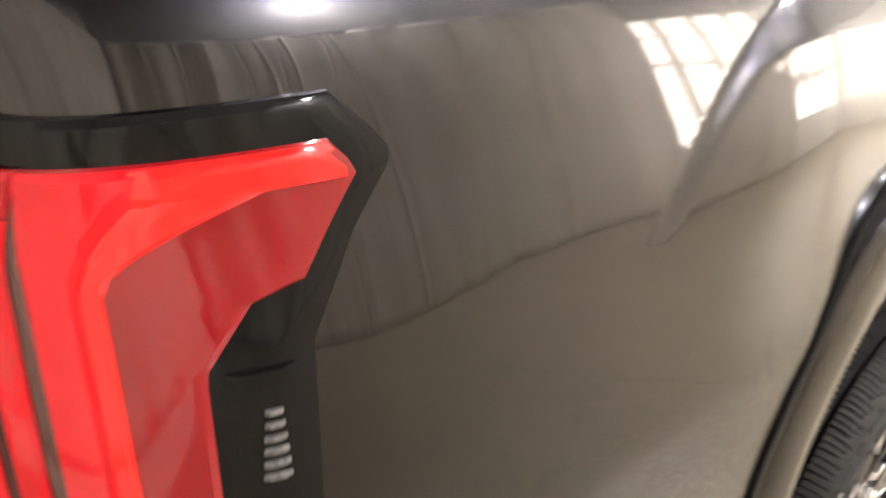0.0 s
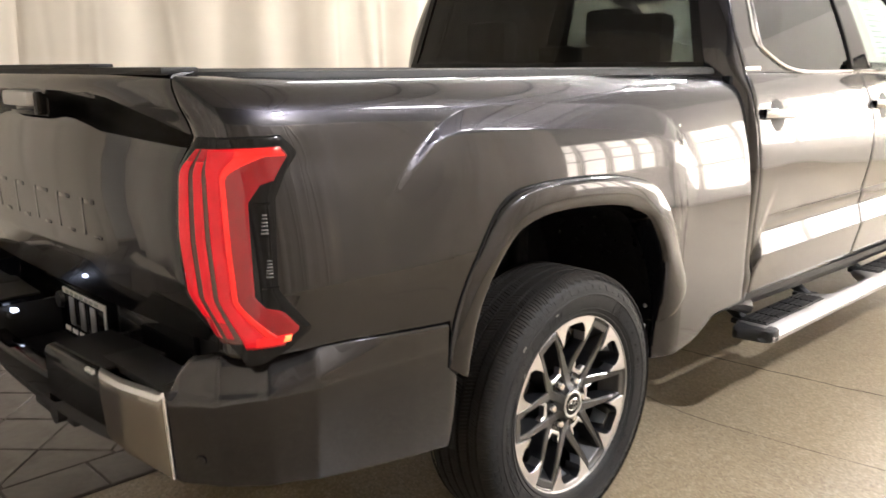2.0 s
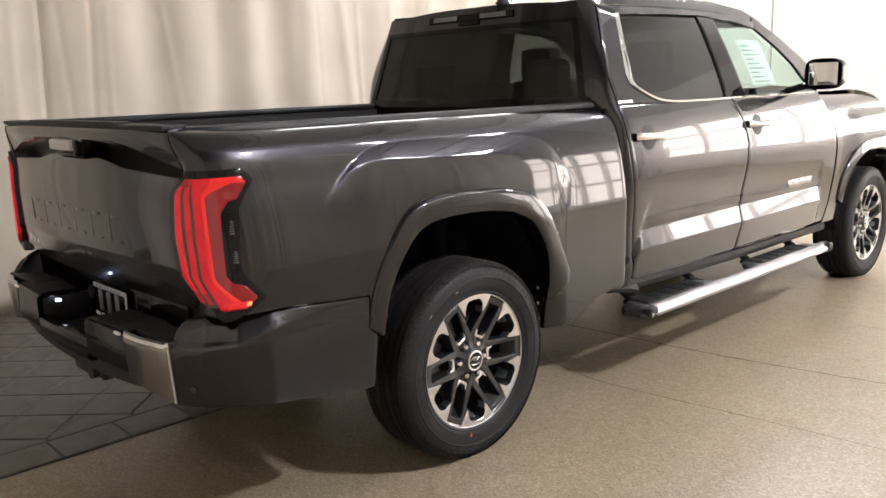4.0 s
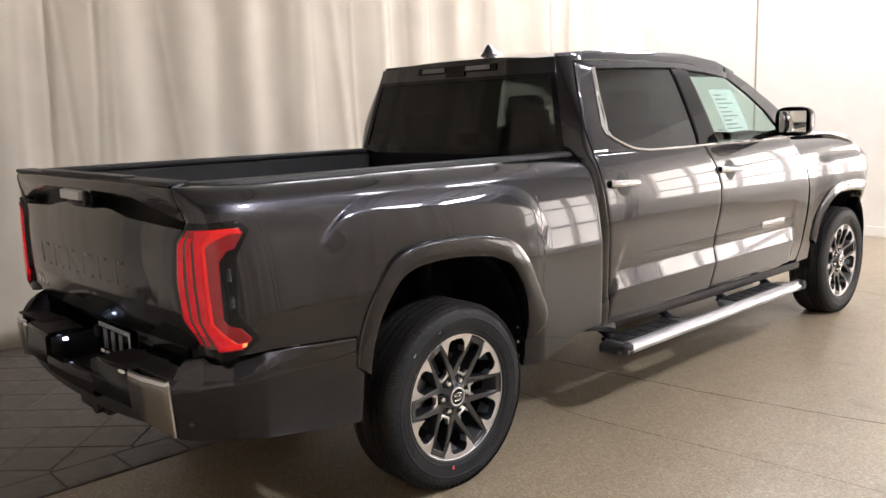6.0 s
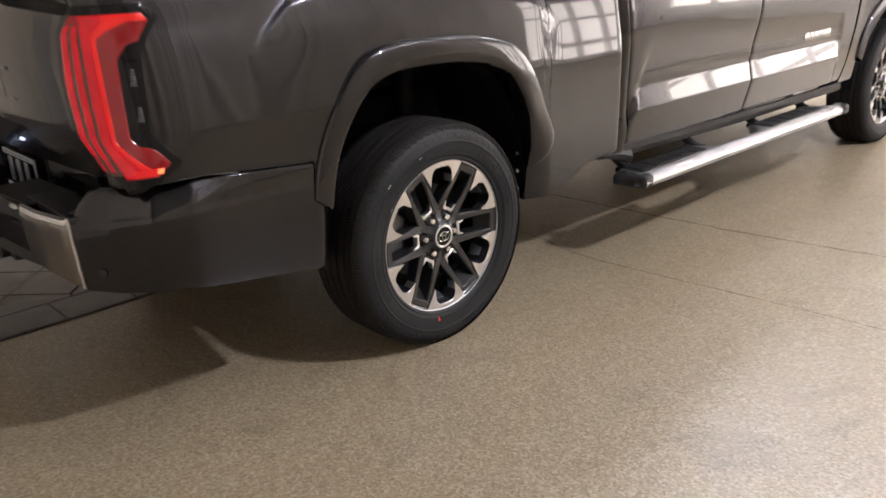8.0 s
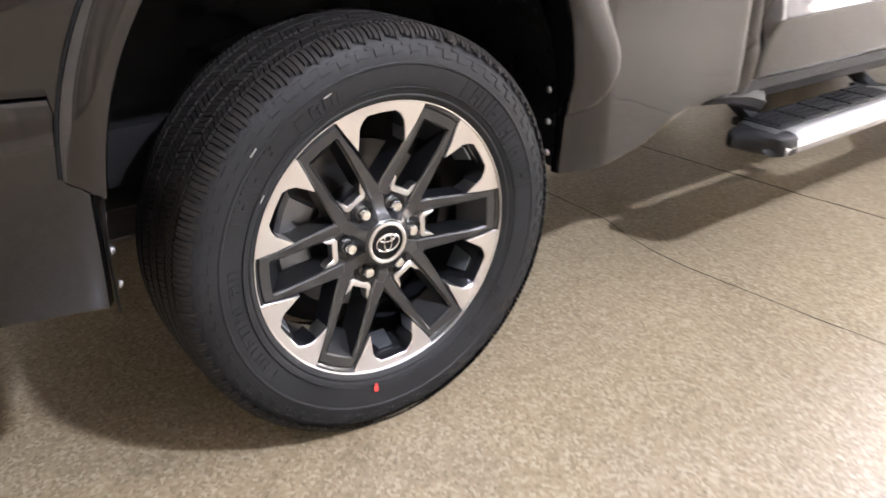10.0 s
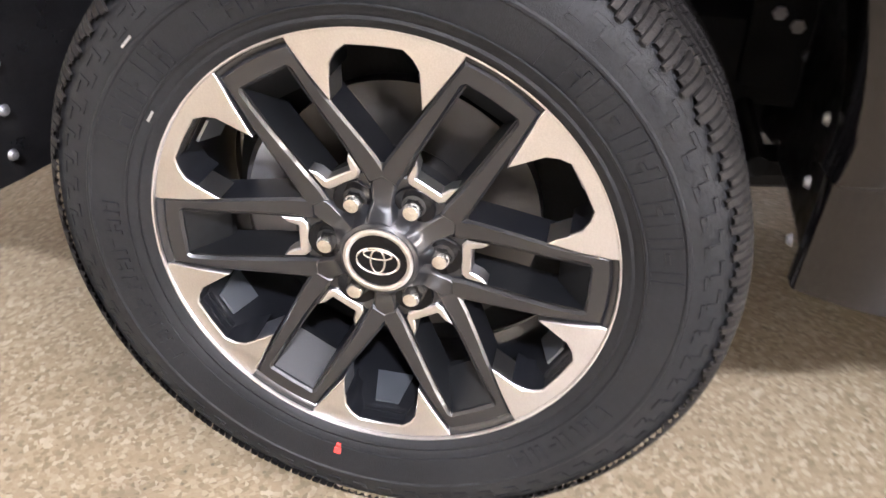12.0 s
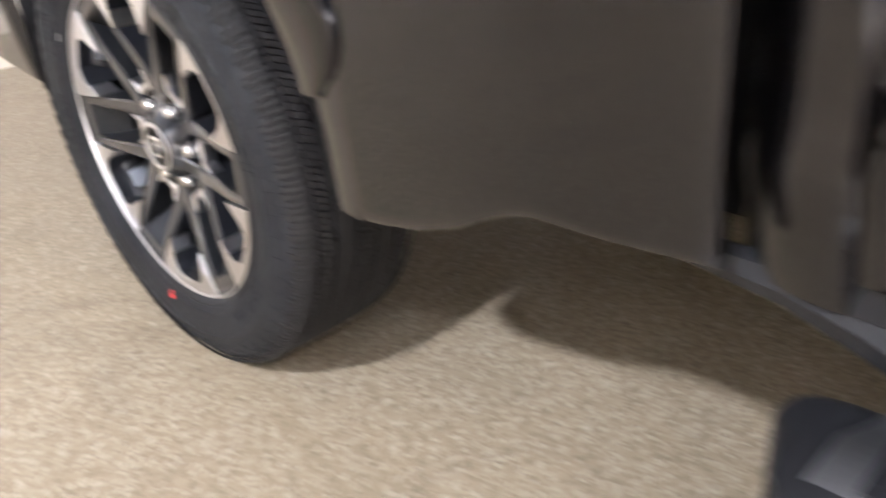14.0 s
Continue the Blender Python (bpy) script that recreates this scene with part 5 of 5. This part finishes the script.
                part("push_pin", flip(moved(lathe([(0.006, 0.0), (0.005, 0.005), (0.0, 0.008)], 10), pose(0.918 - 0.006 * k, -0.482, z, 0, 0, 75))), CAST, liner)
            for k in range(3):
                part("push_pin", flip(moved(lathe([(0.006, 0.0), (0.005, 0.005), (0.0, 0.008)], 10), pose(0.915, 0.450, 0.475 + 0.07 * k, 0, 0, -90))), CAST, liner)
    rows = [[bed_point(1.85 + y, z, 0.0) for y in (0.4555, 0.458, 0.47, 0.49, 0.51, 0.53, 0.55, 0.5634)] for z in np.linspace(0.432, 0.70, 14)]
    rows = [[Vector((p.x - (0.004 if j == 0 else 0), p.y + 0.004 * math.sin((p.z - 0.43) * 9), p.z)) for j, p in enumerate(r)] for r in rows]
    part("arch_corner", flip(sheet(rows, (-0.018, 0, 0))), PAINT, truck)
# interior
part("cabin_floor", box(-0.80, 0.80, 0.98, 3.5, 0.60, 0.66, 0.01), SEAT, truck)
part("dashboard", box(-0.78, 0.78, 2.95, 3.45, 0.95, 1.36, 0.06), SEAT, truck)
part("rear_bench", join(box(-0.70, 0.70, 1.02, 1.20, 0.70, 1.42, 0.05), box(-0.70, 0.70, 1.02, 1.65, 0.66, 0.95, 0.05)), SEAT, truck)
for x in (-0.42, 0.0, 0.42):
    w = 0.13 if x else 0.10
    part("head_rest", box(x - w, x + w, 1.06, 1.17, 1.42, 1.62 if x else 1.50, 0.04), SEAT, truck)
for x in (-0.42, 0.42):
    part("front_seat", join(box(x - 0.25, x + 0.25, 2.02, 2.20, 0.75, 1.52, 0.06), box(x - 0.25, x + 0.25, 2.05, 2.60, 0.70, 0.95, 0.05), box(x - 0.13, x + 0.13, 2.02, 2.14, 1.52, 1.72, 0.04)), SEAT, truck)
wheel_ring = []
for k in range(25):
    a = 2 * math.pi * k / 24
    wheel_ring.append((-0.42 + 0.19 * math.cos(a), 2.80 + 0.06 * math.sin(a), 1.22 + 0.18 * math.sin(a)))
part("steering_wheel", tube(wheel_ring, 0.016, 8), SEAT, truck)
sticker = part("window_sticker", strip([(2.40, 1.71), (2.48, 1.45)], [(2.70, 1.71), (2.78, 1.45)], 6, 6, cab_point, -0.022, 0.001), PAPER, truck, "white paper price sheet in the window")
for k in range(9):
    z = 1.68 - k * 0.026
    a = 2.425 + (1.70 - z) * 0.30
    part("print_bar", strip([(a, z), (a, z - 0.008)], [(a + 0.10 + 0.05 * (k % 3), z), (a + 0.10 + 0.05 * (k % 3), z - 0.008)], 2, 2, lambda y, zz, o: cab_point(y, zz, -0.019), 0, 0.0005), INK, sticker, smooth=False)


# ---- wheels, built about the x axis with the outer lip at x = 0 ----
TYRE_PROFILE = [(-0.012, 0.267), (-0.002, 0.275), (0.005, 0.281), (0.0080, 0.287), (0.0068, 0.2905), (0.0095, 0.294), (0.0155, 0.312), (0.0195, 0.332), (0.0205, 0.346), (0.0228, 0.348), (0.0228, 0.351), (0.0205, 0.353), (0.0175, 0.370), (0.011, 0.386), (0.002, 0.3985), (-0.012, 0.4070), (-0.03, 0.4095), (-0.115, 0.4110), (-0.20, 0.4090), (-0.222, 0.4040), (-0.240, 0.384), (-0.250, 0.34), (-0.235, 0.29), (-0.222, 0.262)]


def tyre_r(r):
    """The tyre's outer part drawn in to its true radius."""
    return r if r < 0.29 else 0.29 + (r - 0.29) * 0.94


TYRE_PROFILE = [(x * (0.8 if x > 0.01 else 1.0), tyre_r(r)) for x, r in TYRE_PROFILE]

def tread_blocks():
    """Raised blocks in five rows round the tyre, with lugs that run down the shoulders."""
    geos = []
    n = 234
    ribs = [(-0.051, -0.027, 0.06), (-0.090, -0.059, -0.06), (-0.130, -0.098, 0.06), (-0.170, -0.138, -0.06), (-0.204, -0.178, 0.06)]
    for r, (a, b, sk) in enumerate(ribs):
        for k in range(n):
            t0 = (k + 0.5 * (r % 2)) * 2 * math.pi / n
            w = 2 * math.pi / n * (0.965 if k % 3 else 0.87)
            pts = []
            for rad, sh in ((0.405, 0.0), (0.4205, 0.0010)):
                for x, t in ((a + sh, t0 + sh * 2), (b - sh, t0 + sk * 0.38 + sh * 2), (b - sh, t0 + w + sk * 0.38 - sh * 2), (a + sh, t0 + w - sh * 2)):
                    rr = rad - 0.002 * ((x + 0.115) / 0.1) ** 2
                    pts.append((x, rr * math.cos(t), rr * math.sin(t)))
            geos.append((pts, [(4, 5, 6, 7), (0, 1, 5, 4), (1, 2, 6, 5), (2, 3, 7, 6), (3, 0, 4, 7)]))
    n = 234
    for side in (0, 1):
        for k in range(n):
            t0 = k * 2 * math.pi / n
            w = 2 * math.pi / n * (0.970 if k % 3 else 0.86)
            line = [(-0.018, 0.4185), (-0.006, 0.4145), (0.0030, 0.4078), (0.0062, 0.4045), ((0.0118, 0.3945), (0.0098, 0.3985), (0.0076, 0.4022))[k % 3 - 1]]
            if side:
                line = [(-0.230 - x, r) for x, r in line]
            rows = []
            for x, r in line:
                d = 0.0022
                rows.append([(x - (d if not side else -d), (r - 0.0026) * math.cos(t0), (r - 0.0026) * math.sin(t0)), (x, r * math.cos(t0 + 0.003), r * math.sin(t0 + 0.003)), (x, r * math.cos(t0 + w - 0.003), r * math.sin(t0 + w - 0.003)), (x - (d if not side else -d), (r - 0.0026) * math.cos(t0 + w), (r - 0.0026) * math.sin(t0 + w))])
            geos.append(grid(rows))
    vs, fs = join(*geos)
    out = []
    for x, y, z in vs:
        r = math.hypot(y, z)
        k = tyre_r(r) / r
        out.append((x, y * k, z * k))
    return out, fs


def arc_bar(r0, r1, t0, t1, x0, x1, n=6):
    """A raised bar on the side wall from angle t0 to t1."""
    vs, fs = [], []
    for k in range(n + 1):
        t = t0 + (t1 - t0) * k / n
        h = x1 - sidewall_x((r0 + r1) / 2)
        for x, r in ((sidewall_x(r0) - 0.002, r0), (sidewall_x(r0) + h, r0 + 0.0008), (sidewall_x(r1) + h, r1 - 0.0008), (sidewall_x(r1) - 0.002, r1)):
            vs.append((x, r * math.cos(t), r * math.sin(t)))
    for k in range(n):
        for j in range(3):
            fs.append((k * 4 + j, k * 4 + j + 1, k * 4 + 5 + j, k * 4 + 4 + j))
    fs += [(0, 1, 2, 3), (n * 4, n * 4 + 1, n * 4 + 2, n * 4 + 3)]
    return vs, fs


def sidewall_x(r):
    t = sorted([(q, x) for x, q in TYRE_PROFILE[:15]])
    return lin(t, r)


def dish(r):
    """How far the wheel's face falls back towards the hub."""
    return -0.024 * smooth01(0.245, 0.085, r)


def wheel_face(poly, x0, x1, bevel, turn, sunk=0.0):
    """A raised piece of the dished wheel face, turned about the axle."""
    c, s = math.cos(turn), math.sin(turn)
    return prism(poly, x0, x1, bevel, lambda u, v, w: (w + dish(math.hypot(u, v)) - sunk, u * c - v * s, u * s + v * c))


def make_wheel():
    w = new("wheel")
    w["label"] = "black tyre on a machined and dark grey six-spoke alloy wheel"
    part("tyre", lathe(TYRE_PROFILE, 160), RUBBER, w)
    part("tread", tread_blocks(), TREAD, w)
    # raised lettering as plain bars: upright strokes with a cross stroke
    sizes = random.Random(11)
    for t0, count, low, high in ((1.02, 11, 0.306, 0.342), (-0.50, 6, 0.310, 0.333), (2.15, 4, 0.310, 0.333), (2.75, 6, 0.306, 0.340), (3.75, 9, 0.311, 0.331)):
        t = t0
        for k in range(count):
            size = sizes.uniform(0.050, 0.075)
            top = sidewall_x((low + high) / 2) + 0.0019
            stroke = 0.016
            bars = [arc_bar(low, high, t - stroke, t, 0.0125, top, 2), arc_bar(high - 0.006, high, t - size, t - stroke, 0.0125, top, 4)]
            if k % 3:
                bars.append(arc_bar(low, high - 0.004 * (k % 2), t - size, t - size + stroke, 0.0125, top, 2))
            if k % 2:
                bars.append(arc_bar((low + high) / 2 - 0.003, (low + high) / 2 + 0.003, t - size + stroke, t - stroke, 0.0125, top, 3))
            part("raised_bar", join(*bars), RUBBER, w)
            t -= size + 0.022
    zigzag = []
    for k in range(64):
        t = k * 2 * math.pi / 64
        for r0, r1, dt0, dt1 in ((0.360, 0.3655, 0.0, 0.050), (0.3655, 0.381, 0.036, 0.052), (0.3755, 0.3810, 0.052, 0.096)):
            zigzag.append(arc_bar(r0, r1, t + dt0, t + dt1, 0.012, sidewall_x((r0 + r1) / 2) + 0.0013, 2))
    part("shoulder_relief", join(*zigzag), RUBBER, w)["kind"] = "stuff"
    part("raised_ring", lathe([(0.012, 0.3005), (0.0135, 0.301), (0.0140, 0.303), (0.0125, 0.304)], 120), RUBBER, w)
    part("rim", lathe([(-0.212, 0.2667), (-0.207, 0.2749), (-0.197, 0.2708), (-0.177, 0.2494), (-0.097, 0.2423), (-0.047, 0.2504), (-0.019, 0.2591), (-0.012, 0.2647), (-0.008, 0.2672), (-0.006, 0.2708), (-0.004, 0.2744), (-0.003, 0.2774), (-0.007, 0.2784)], 120), DARK_ALLOY, w)
    part("rim_lip", lathe([(-0.0030, 0.2738), (0.0005, 0.2746), (0.0012, 0.2756), (0.0010, 0.2768), (-0.002, 0.2777)], 120), ALLOY, w)
    for k in range(6):
        t = k * math.pi / 3
        c, s = math.cos(t), math.sin(t)
        # dark frame of a spoke round its long hollow: two bars that widen inwards and an outer bar
        u = [(0.082, 0.0555), (0.110, 0.0558), (0.150, 0.0532), (0.200, 0.0498), (0.245, 0.0470), (0.2600, 0.0460), (0.2625, 0.0445), (0.2655, 0.0240), (0.2665, 0.0)]
        w_in = [(0.2420, 0.0), (0.2410, 0.0300), (0.2380, 0.0325), (0.200, 0.0322), (0.150, 0.0315), (0.118, 0.0305), (0.100, 0.0290), (0.082, 0.0285)]
        flipped = lambda pts: [(p, -q) for p, q in reversed(pts)]
        part("spoke", wheel_face(u + flipped(u[:-1]) + flipped(w_in) + w_in[1:], -0.058, -0.0065, 0.0032, t), DARK_ALLOY, w)
        # hollow walls: deep sides and a sloped outer end
        for q in (1, -1):
            wall_rows = [[(x + dish(r), r * c - q * v * s, r * s + q * v * c) for x in (-0.010, -0.070)] for r, v in ((0.100, 0.0292), (0.150, 0.0312), (0.200, 0.0320), (0.2395, 0.0318))]
            part("hollow_wall", sheet(wall_rows, (0, 0.002 * s * q, -0.002 * c * q)), SPOKE_FLOOR, w)
        slope = [(x, r * c - q * s, r * s + q * c) for x, r, q in ((-0.012, 0.2410, -0.031), (-0.012, 0.2410, 0.031), (-0.062, 0.206, 0.031), (-0.062, 0.206, -0.031))]
        part("spoke_end", sheet([slope[:2], [slope[3], slope[2]]], (-0.01, 0, 0)), SPOKE_FLOOR, w, smooth=False)
        clip = [(0.0935, -0.0200), (0.1000, -0.0262), (0.1255, -0.0275), (0.1180, -0.0205), (0.1055, -0.0165), (0.1055, 0.0165), (0.1180, 0.0205), (0.1255, 0.0275), (0.1000, 0.0262), (0.0935, 0.0200)]
        part("bright_clip", wheel_face(clip, -0.030, -0.0085, 0.0018, t), ALLOY, w)
        # machined petals round the outer windows, with a horn along each spoke
        tw = t + math.pi / 6
        a = 0.352
        outer = [(0.2748 * math.cos(a * q / 6), 0.2748 * math.sin(a * q / 6)) for q in range(-6, 7)]
        poly = outer + [(0.2500, 0.0908), (0.2210, 0.0706), (0.1915, 0.0492), (0.2200, 0.0480), (0.2350, 0.0470), (0.2470, 0.0400), (0.2560, 0.0300), (0.2572, 0.0), (0.2560, -0.0300), (0.2470, -0.0400), (0.2350, -0.0470), (0.2200, -0.0480), (0.1915, -0.0492), (0.2210, -0.0706), (0.2500, -0.0908)]
        part("machined_petal", wheel_face(poly, -0.045, -0.0035, 0.0010, tw), ALLOY, w)
        win = [(0.2200, 0.0470), (0.2350, 0.0460), (0.2470, 0.0390), (0.2550, 0.0295), (0.2562, 0.0), (0.2550, -0.0295), (0.2470, -0.0390), (0.2350, -0.0460), (0.2200, -0.0470), (0.2205, -0.0485), (0.2360, -0.0478), (0.2480, -0.0408), (0.2572, -0.0308), (0.2584, 0.0), (0.2572, 0.0308), (0.2480, 0.0408), (0.2360, 0.0478), (0.2205, 0.0485)]
        part("window_wall", wheel_face(win, -0.062, -0.0055, 0.0005, tw), DARK_ALLOY, w)
        cw, sw = math.cos(tw), math.sin(tw)
        # stepped ledge and bright flat on the barrel behind each outer window
        for x, r in ((-0.018, 0.2550), (-0.028, 0.2528)):
            ledge = [(x + dx, r * cw - q * sw, r * sw + q * cw) for dx, q in ((0.004, -0.028), (0.004, 0.028), (-0.004, 0.028), (-0.004, -0.028))]
            part("window_ledge", sheet([ledge[:2], [ledge[3], ledge[2]]], (0, 0.004 * cw, 0.004 * sw)), DARK_ALLOY, w, smooth=False)
        flat = [(x, r * cw - q * sw, r * sw + q * cw) for x, r, q in ((-0.036, 0.2500, -0.016), (-0.036, 0.2500, 0.016), (-0.084, 0.2405, 0.025), (-0.084, 0.2405, -0.025))]
        part("barrel_plate", sheet([flat[:2], [flat[3], flat[2]]], (0, -0.003 * cw, -0.003 * sw)), BARREL, w, smooth=False)
        # wheel nut in its dark seat
        m = pose(-0.0220, 0.06985 * math.cos(t), 0.06985 * math.sin(t))
        nut = join(lathe([(-0.030, 0.0125), (-0.008, 0.0125), (-0.0055, 0.0118)], 6), lathe([(-0.0058, 0.0115), (0.000, 0.0108), (0.003, 0.0088), (0.004, 0.0)], 18))
        part("wheel_nut", moved(nut, m), NUT, w)
        part("nut_seat", moved(lathe([(-0.03, 0.0262), (-0.0130, 0.0262), (-0.0110, 0.0246), (-0.0140, 0.0145), (-0.03, 0.0140)], 20), m), BLACK_GLOSS, w)
        # faceted ridge where two spokes meet, rising to the cap
        ridge = []
        for r, half, x in ((0.046, 0.0150, -0.0105), (0.056, 0.0130, -0.0200), (0.064, 0.0120, -0.0275), (0.085, 0.0150, -0.0320), (0.108, 0.0120, -0.0305), (0.1150, 0.0045, -0.0315)):
            ridge.append([(x - d, r * cw - q * half * sw, r * sw + q * half * cw) for q, d in ((-1.5, 0.022), (-1.0, 0.0025), (-0.8, 0.0), (0.8, 0.0), (1.0, 0.0025), (1.5, 0.022))])
        part("hub_ridge", grid(ridge), DARK_ALLOY, w)
    part("hub", lathe([(-0.075, 0.104), (-0.040, 0.102), (-0.037, 0.098), (-0.0365, 0.060), (-0.026, 0.052), (-0.0095, 0.0475), (-0.007, 0.044), (-0.007, 0.0)], 72), DARK_ALLOY, w)
    part("centre_cap", lathe([(-0.0085, 0.036), (-0.0063, 0.034), (-0.0063, 0.0)], 48), BLACK_GLOSS, w)
    part("cap_ring", lathe([(-0.0110, 0.0430), (-0.0050, 0.0420), (-0.0037, 0.0385), (-0.0050, 0.0352), (-0.0075, 0.0347)], 60), ALLOY, w)

    def oval(ry, rz, th, dz=0.0):
        pts = [(-0.0053, ry * math.cos(2 * math.pi * q / 32), dz + rz * math.sin(2 * math.pi * q / 32)) for q in range(33)]
        return tube(pts, th, 6)

    part("emblem", join(oval(0.0255, 0.0175, 0.0015), oval(0.0085, 0.0160, 0.0013), oval(0.0170, 0.0060, 0.0012, 0.0085)), CHROME, w, "plain oval emblem rings")
    part("brake_disc", join(lathe([(-0.125, 0.09), (-0.120, 0.095), (-0.120, 0.176), (-0.145, 0.176), (-0.145, 0.09)], 64), lathe([(-0.06, 0.085), (-0.115, 0.088), (-0.125, 0.092)], 40)), STEEL, w)
    part("back_plate", lathe([(-0.16, 0.0), (-0.16, 0.20), (-0.165, 0.235)], 48), FELT, w)
    cal = [(r * math.cos(t), r * math.sin(t)) for r, t in [(0.198, 2.5 + 0.1 * q) for q in range(10)] + [(0.125, 3.4 - 0.1 * q) for q in range(10)]]
    part("brake_caliper", prism(cal, -0.165, -0.085, 0.008, lambda u, v, q: (q, u, v)), CAST, w)
    return w


wheel_a = make_wheel()
wheel_a.matrix_world = pose(0.965, 0.004, 0.402)
for m in (pose(0.962, WB, 0.405, 18), pose(-0.962, 0, 0.405, -11, 0, 180), pose(-0.962, WB, 0.405, 37, 0, 180)):
    copy_thing(wheel_a, m)
for o in [o for o in scene.collection.objects if o.name.split(".")[0] == "wheel"]:
    o.parent = truck
# red paint dot and pale scuffs on the near rear tyre
part("paint_dot", join(arc_bar(0.304, 0.314, 4.515, 4.545, 0.010, 0.0150, 3), arc_bar(0.298, 0.303, 4.52, 4.54, 0.008, 0.0135, 3)), RED_MARK, wheel_a, "red paint mark")
for r, t in ((0.293, 2.55), (0.352, 2.36), (0.33, 1.9)):
    part("scuff", arc_bar(r, r + 0.004, t, t + 0.05, sidewall_x(r) - 0.003, sidewall_x(r + 0.002) + 0.0012, 3), CHALK, wheel_a)
part("rear_axle", join(tube([(-0.78, 0, 0.405), (0.78, 0, 0.405)], 0.045, 14), tube([(-0.16, 0, 0.405), (0.16, 0, 0.405)], 0.14, 20)), FELT, truck)
for s in (1, -1):
    part("shock_absorber", tube([(s * 0.60, 0.14, 0.42), (s * 0.56, 0.20, 0.95)], 0.035, 12), FELT, truck)
    part("coil_spring", tube([(s * 0.55 + 0.06 * math.cos(q * 0.7), -0.12 + 0.06 * math.sin(q * 0.7), 0.50 + q * 0.009) for q in range(48)], 0.009, 6), FELT, truck)
    part("trailing_arm", tube([(s * 0.60, 0.05, 0.36), (s * 0.62, 0.75, 0.45)], 0.03, 10), FELT, truck)
for s in (1, -1):
    hanger = part("spring_hanger", box(s * 0.60 - 0.03, s * 0.60 + 0.03, 0.40, 0.56, 0.53, 0.66, 0.012), FELT, truck)
    part("link_bolt", tube([(s * 0.625, 0.531, 0.495), (s * 0.625, 0.527, 0.572)], 0.0055, 8), NUT, hanger, "bright zinc-plated bolt")
    part("bolt_head", tube([(s * 0.625, 0.527, 0.570), (s * 0.625, 0.5265, 0.580)], 0.012, 6), NUT, hanger)
    for y, z in ((0.434, 0.633), (0.459, 0.618), (0.520, 0.624), (0.482, 0.582)):
        part("bolt_head", tube([(s * 0.628, y, z), (s * 0.638, y, z)], 0.009, 6), CAST, hanger)
part("sway_bar", tube([(-0.80, 0.42, 0.50), (0.80, 0.42, 0.50)], 0.014, 8), FELT, truck)


# ---- tiles and floor joints ----
def crack(pts, width, seed):
    rnd = random.Random(seed)
    line = spline(pts, 40)
    vs, fs = [], []
    for k, p in enumerate(line):
        d = (line[min(k + 1, 39)] - line[max(k - 1, 0)]).normalized()
        nn = Vector((-d.y, d.x))
        w = width * rnd.uniform(0.5, 1.2)
        j = rnd.uniform(-1, 1) * width
        vs += [(p.x + nn.x * (w + j), p.y + nn.y * (w + j), 0.0012), (p.x + nn.x * (j - w), p.y + nn.y * (j - w), 0.0012)]
        if k:
            fs.append((2 * k - 2, 2 * k - 1, 2 * k + 1, 2 * k))
    return vs, fs


for i, (pts, wdt) in enumerate([([(0.0, 1.71), (0.30, 1.73), (0.67, 1.75), (1.2, 1.80), (1.96, 1.93), (2.5, 2.1)], 0.0048), ([(0.15, 1.10), (0.53, 1.085), (0.92, 1.03), (2.37, 1.15), (5.0, 1.2)], 0.0026), ([(0.6, 5.0), (2.5, 4.93), (5.0, 4.9)], 0.003)]):
    part("crack", crack(pts, wdt, i), JOINT, floor, smooth=False)
part("tile_bed", box(-3.3, -0.285, -3.2, 3.3, -0.05, 0.003), GROUT, floor, smooth=False)
T = 0.276


def tile_mesh(poly):
    return mesh_of("tile", *prism(poly, 0.001, 0.0085, 0.003, lambda u, v, w: (u, v, w)), TILE, False)


whole = tile_mesh([(-T / 2 + 0.003, -T / 2 + 0.003), (T / 2 - 0.003, -T / 2 + 0.003), (T / 2 - 0.003, T / 2 - 0.003), (-T / 2 + 0.003, T / 2 - 0.003)])
rnd = random.Random(4)
ang = math.radians(45)
ca, sa = math.cos(ang), math.sin(ang)
for i in range(-30, 31):
    for j in range(-30, 31):
        x = -0.55 + (i + 0.5) * T * ca - (j + 0.5) * T * sa
        y = -0.825 + (i + 0.5) * T * sa + (j + 0.5) * T * ca
        if not (-3.1 < x < -0.72 and -2.95 < y < 3.0):
            continue
        lift = rnd.uniform(0, 0.0012)
        ob = new("tile", whole)
        ob.parent = floor
        ob.matrix_world = pose(x, y, lift, rnd.uniform(-0.2, 0.2), rnd.uniform(-0.2, 0.2), 45)
# cut pieces that close the diagonal field against the border row
D = T * 0.7071
tri = tile_mesh([(0.0, -D + 0.004), (0.0, D - 0.004), (-0.030, D - 0.004), (-0.219, 0.0), (-0.030, -D + 0.004)])
edge_mesh = tile_mesh([(-0.112, -0.144), (0.112, -0.144), (0.112, 0.144), (-0.112, 0.144)])
for k in range(21):
    ob = new("tile", edge_mesh)
    ob.parent = floor
    ob.matrix_world = pose(-0.402, -2.85 + k * 0.295, rnd.uniform(0, 0.001), 0, 0, rnd.uniform(-0.4, 0.4))
for k in range(15):
    ob = new("tile", tri)
    ob.parent = floor
    ob.matrix_world = pose(-0.519, -0.825 - 5 * 2 * D + (k + 0.5) * 2 * D, rnd.uniform(0, 0.001))
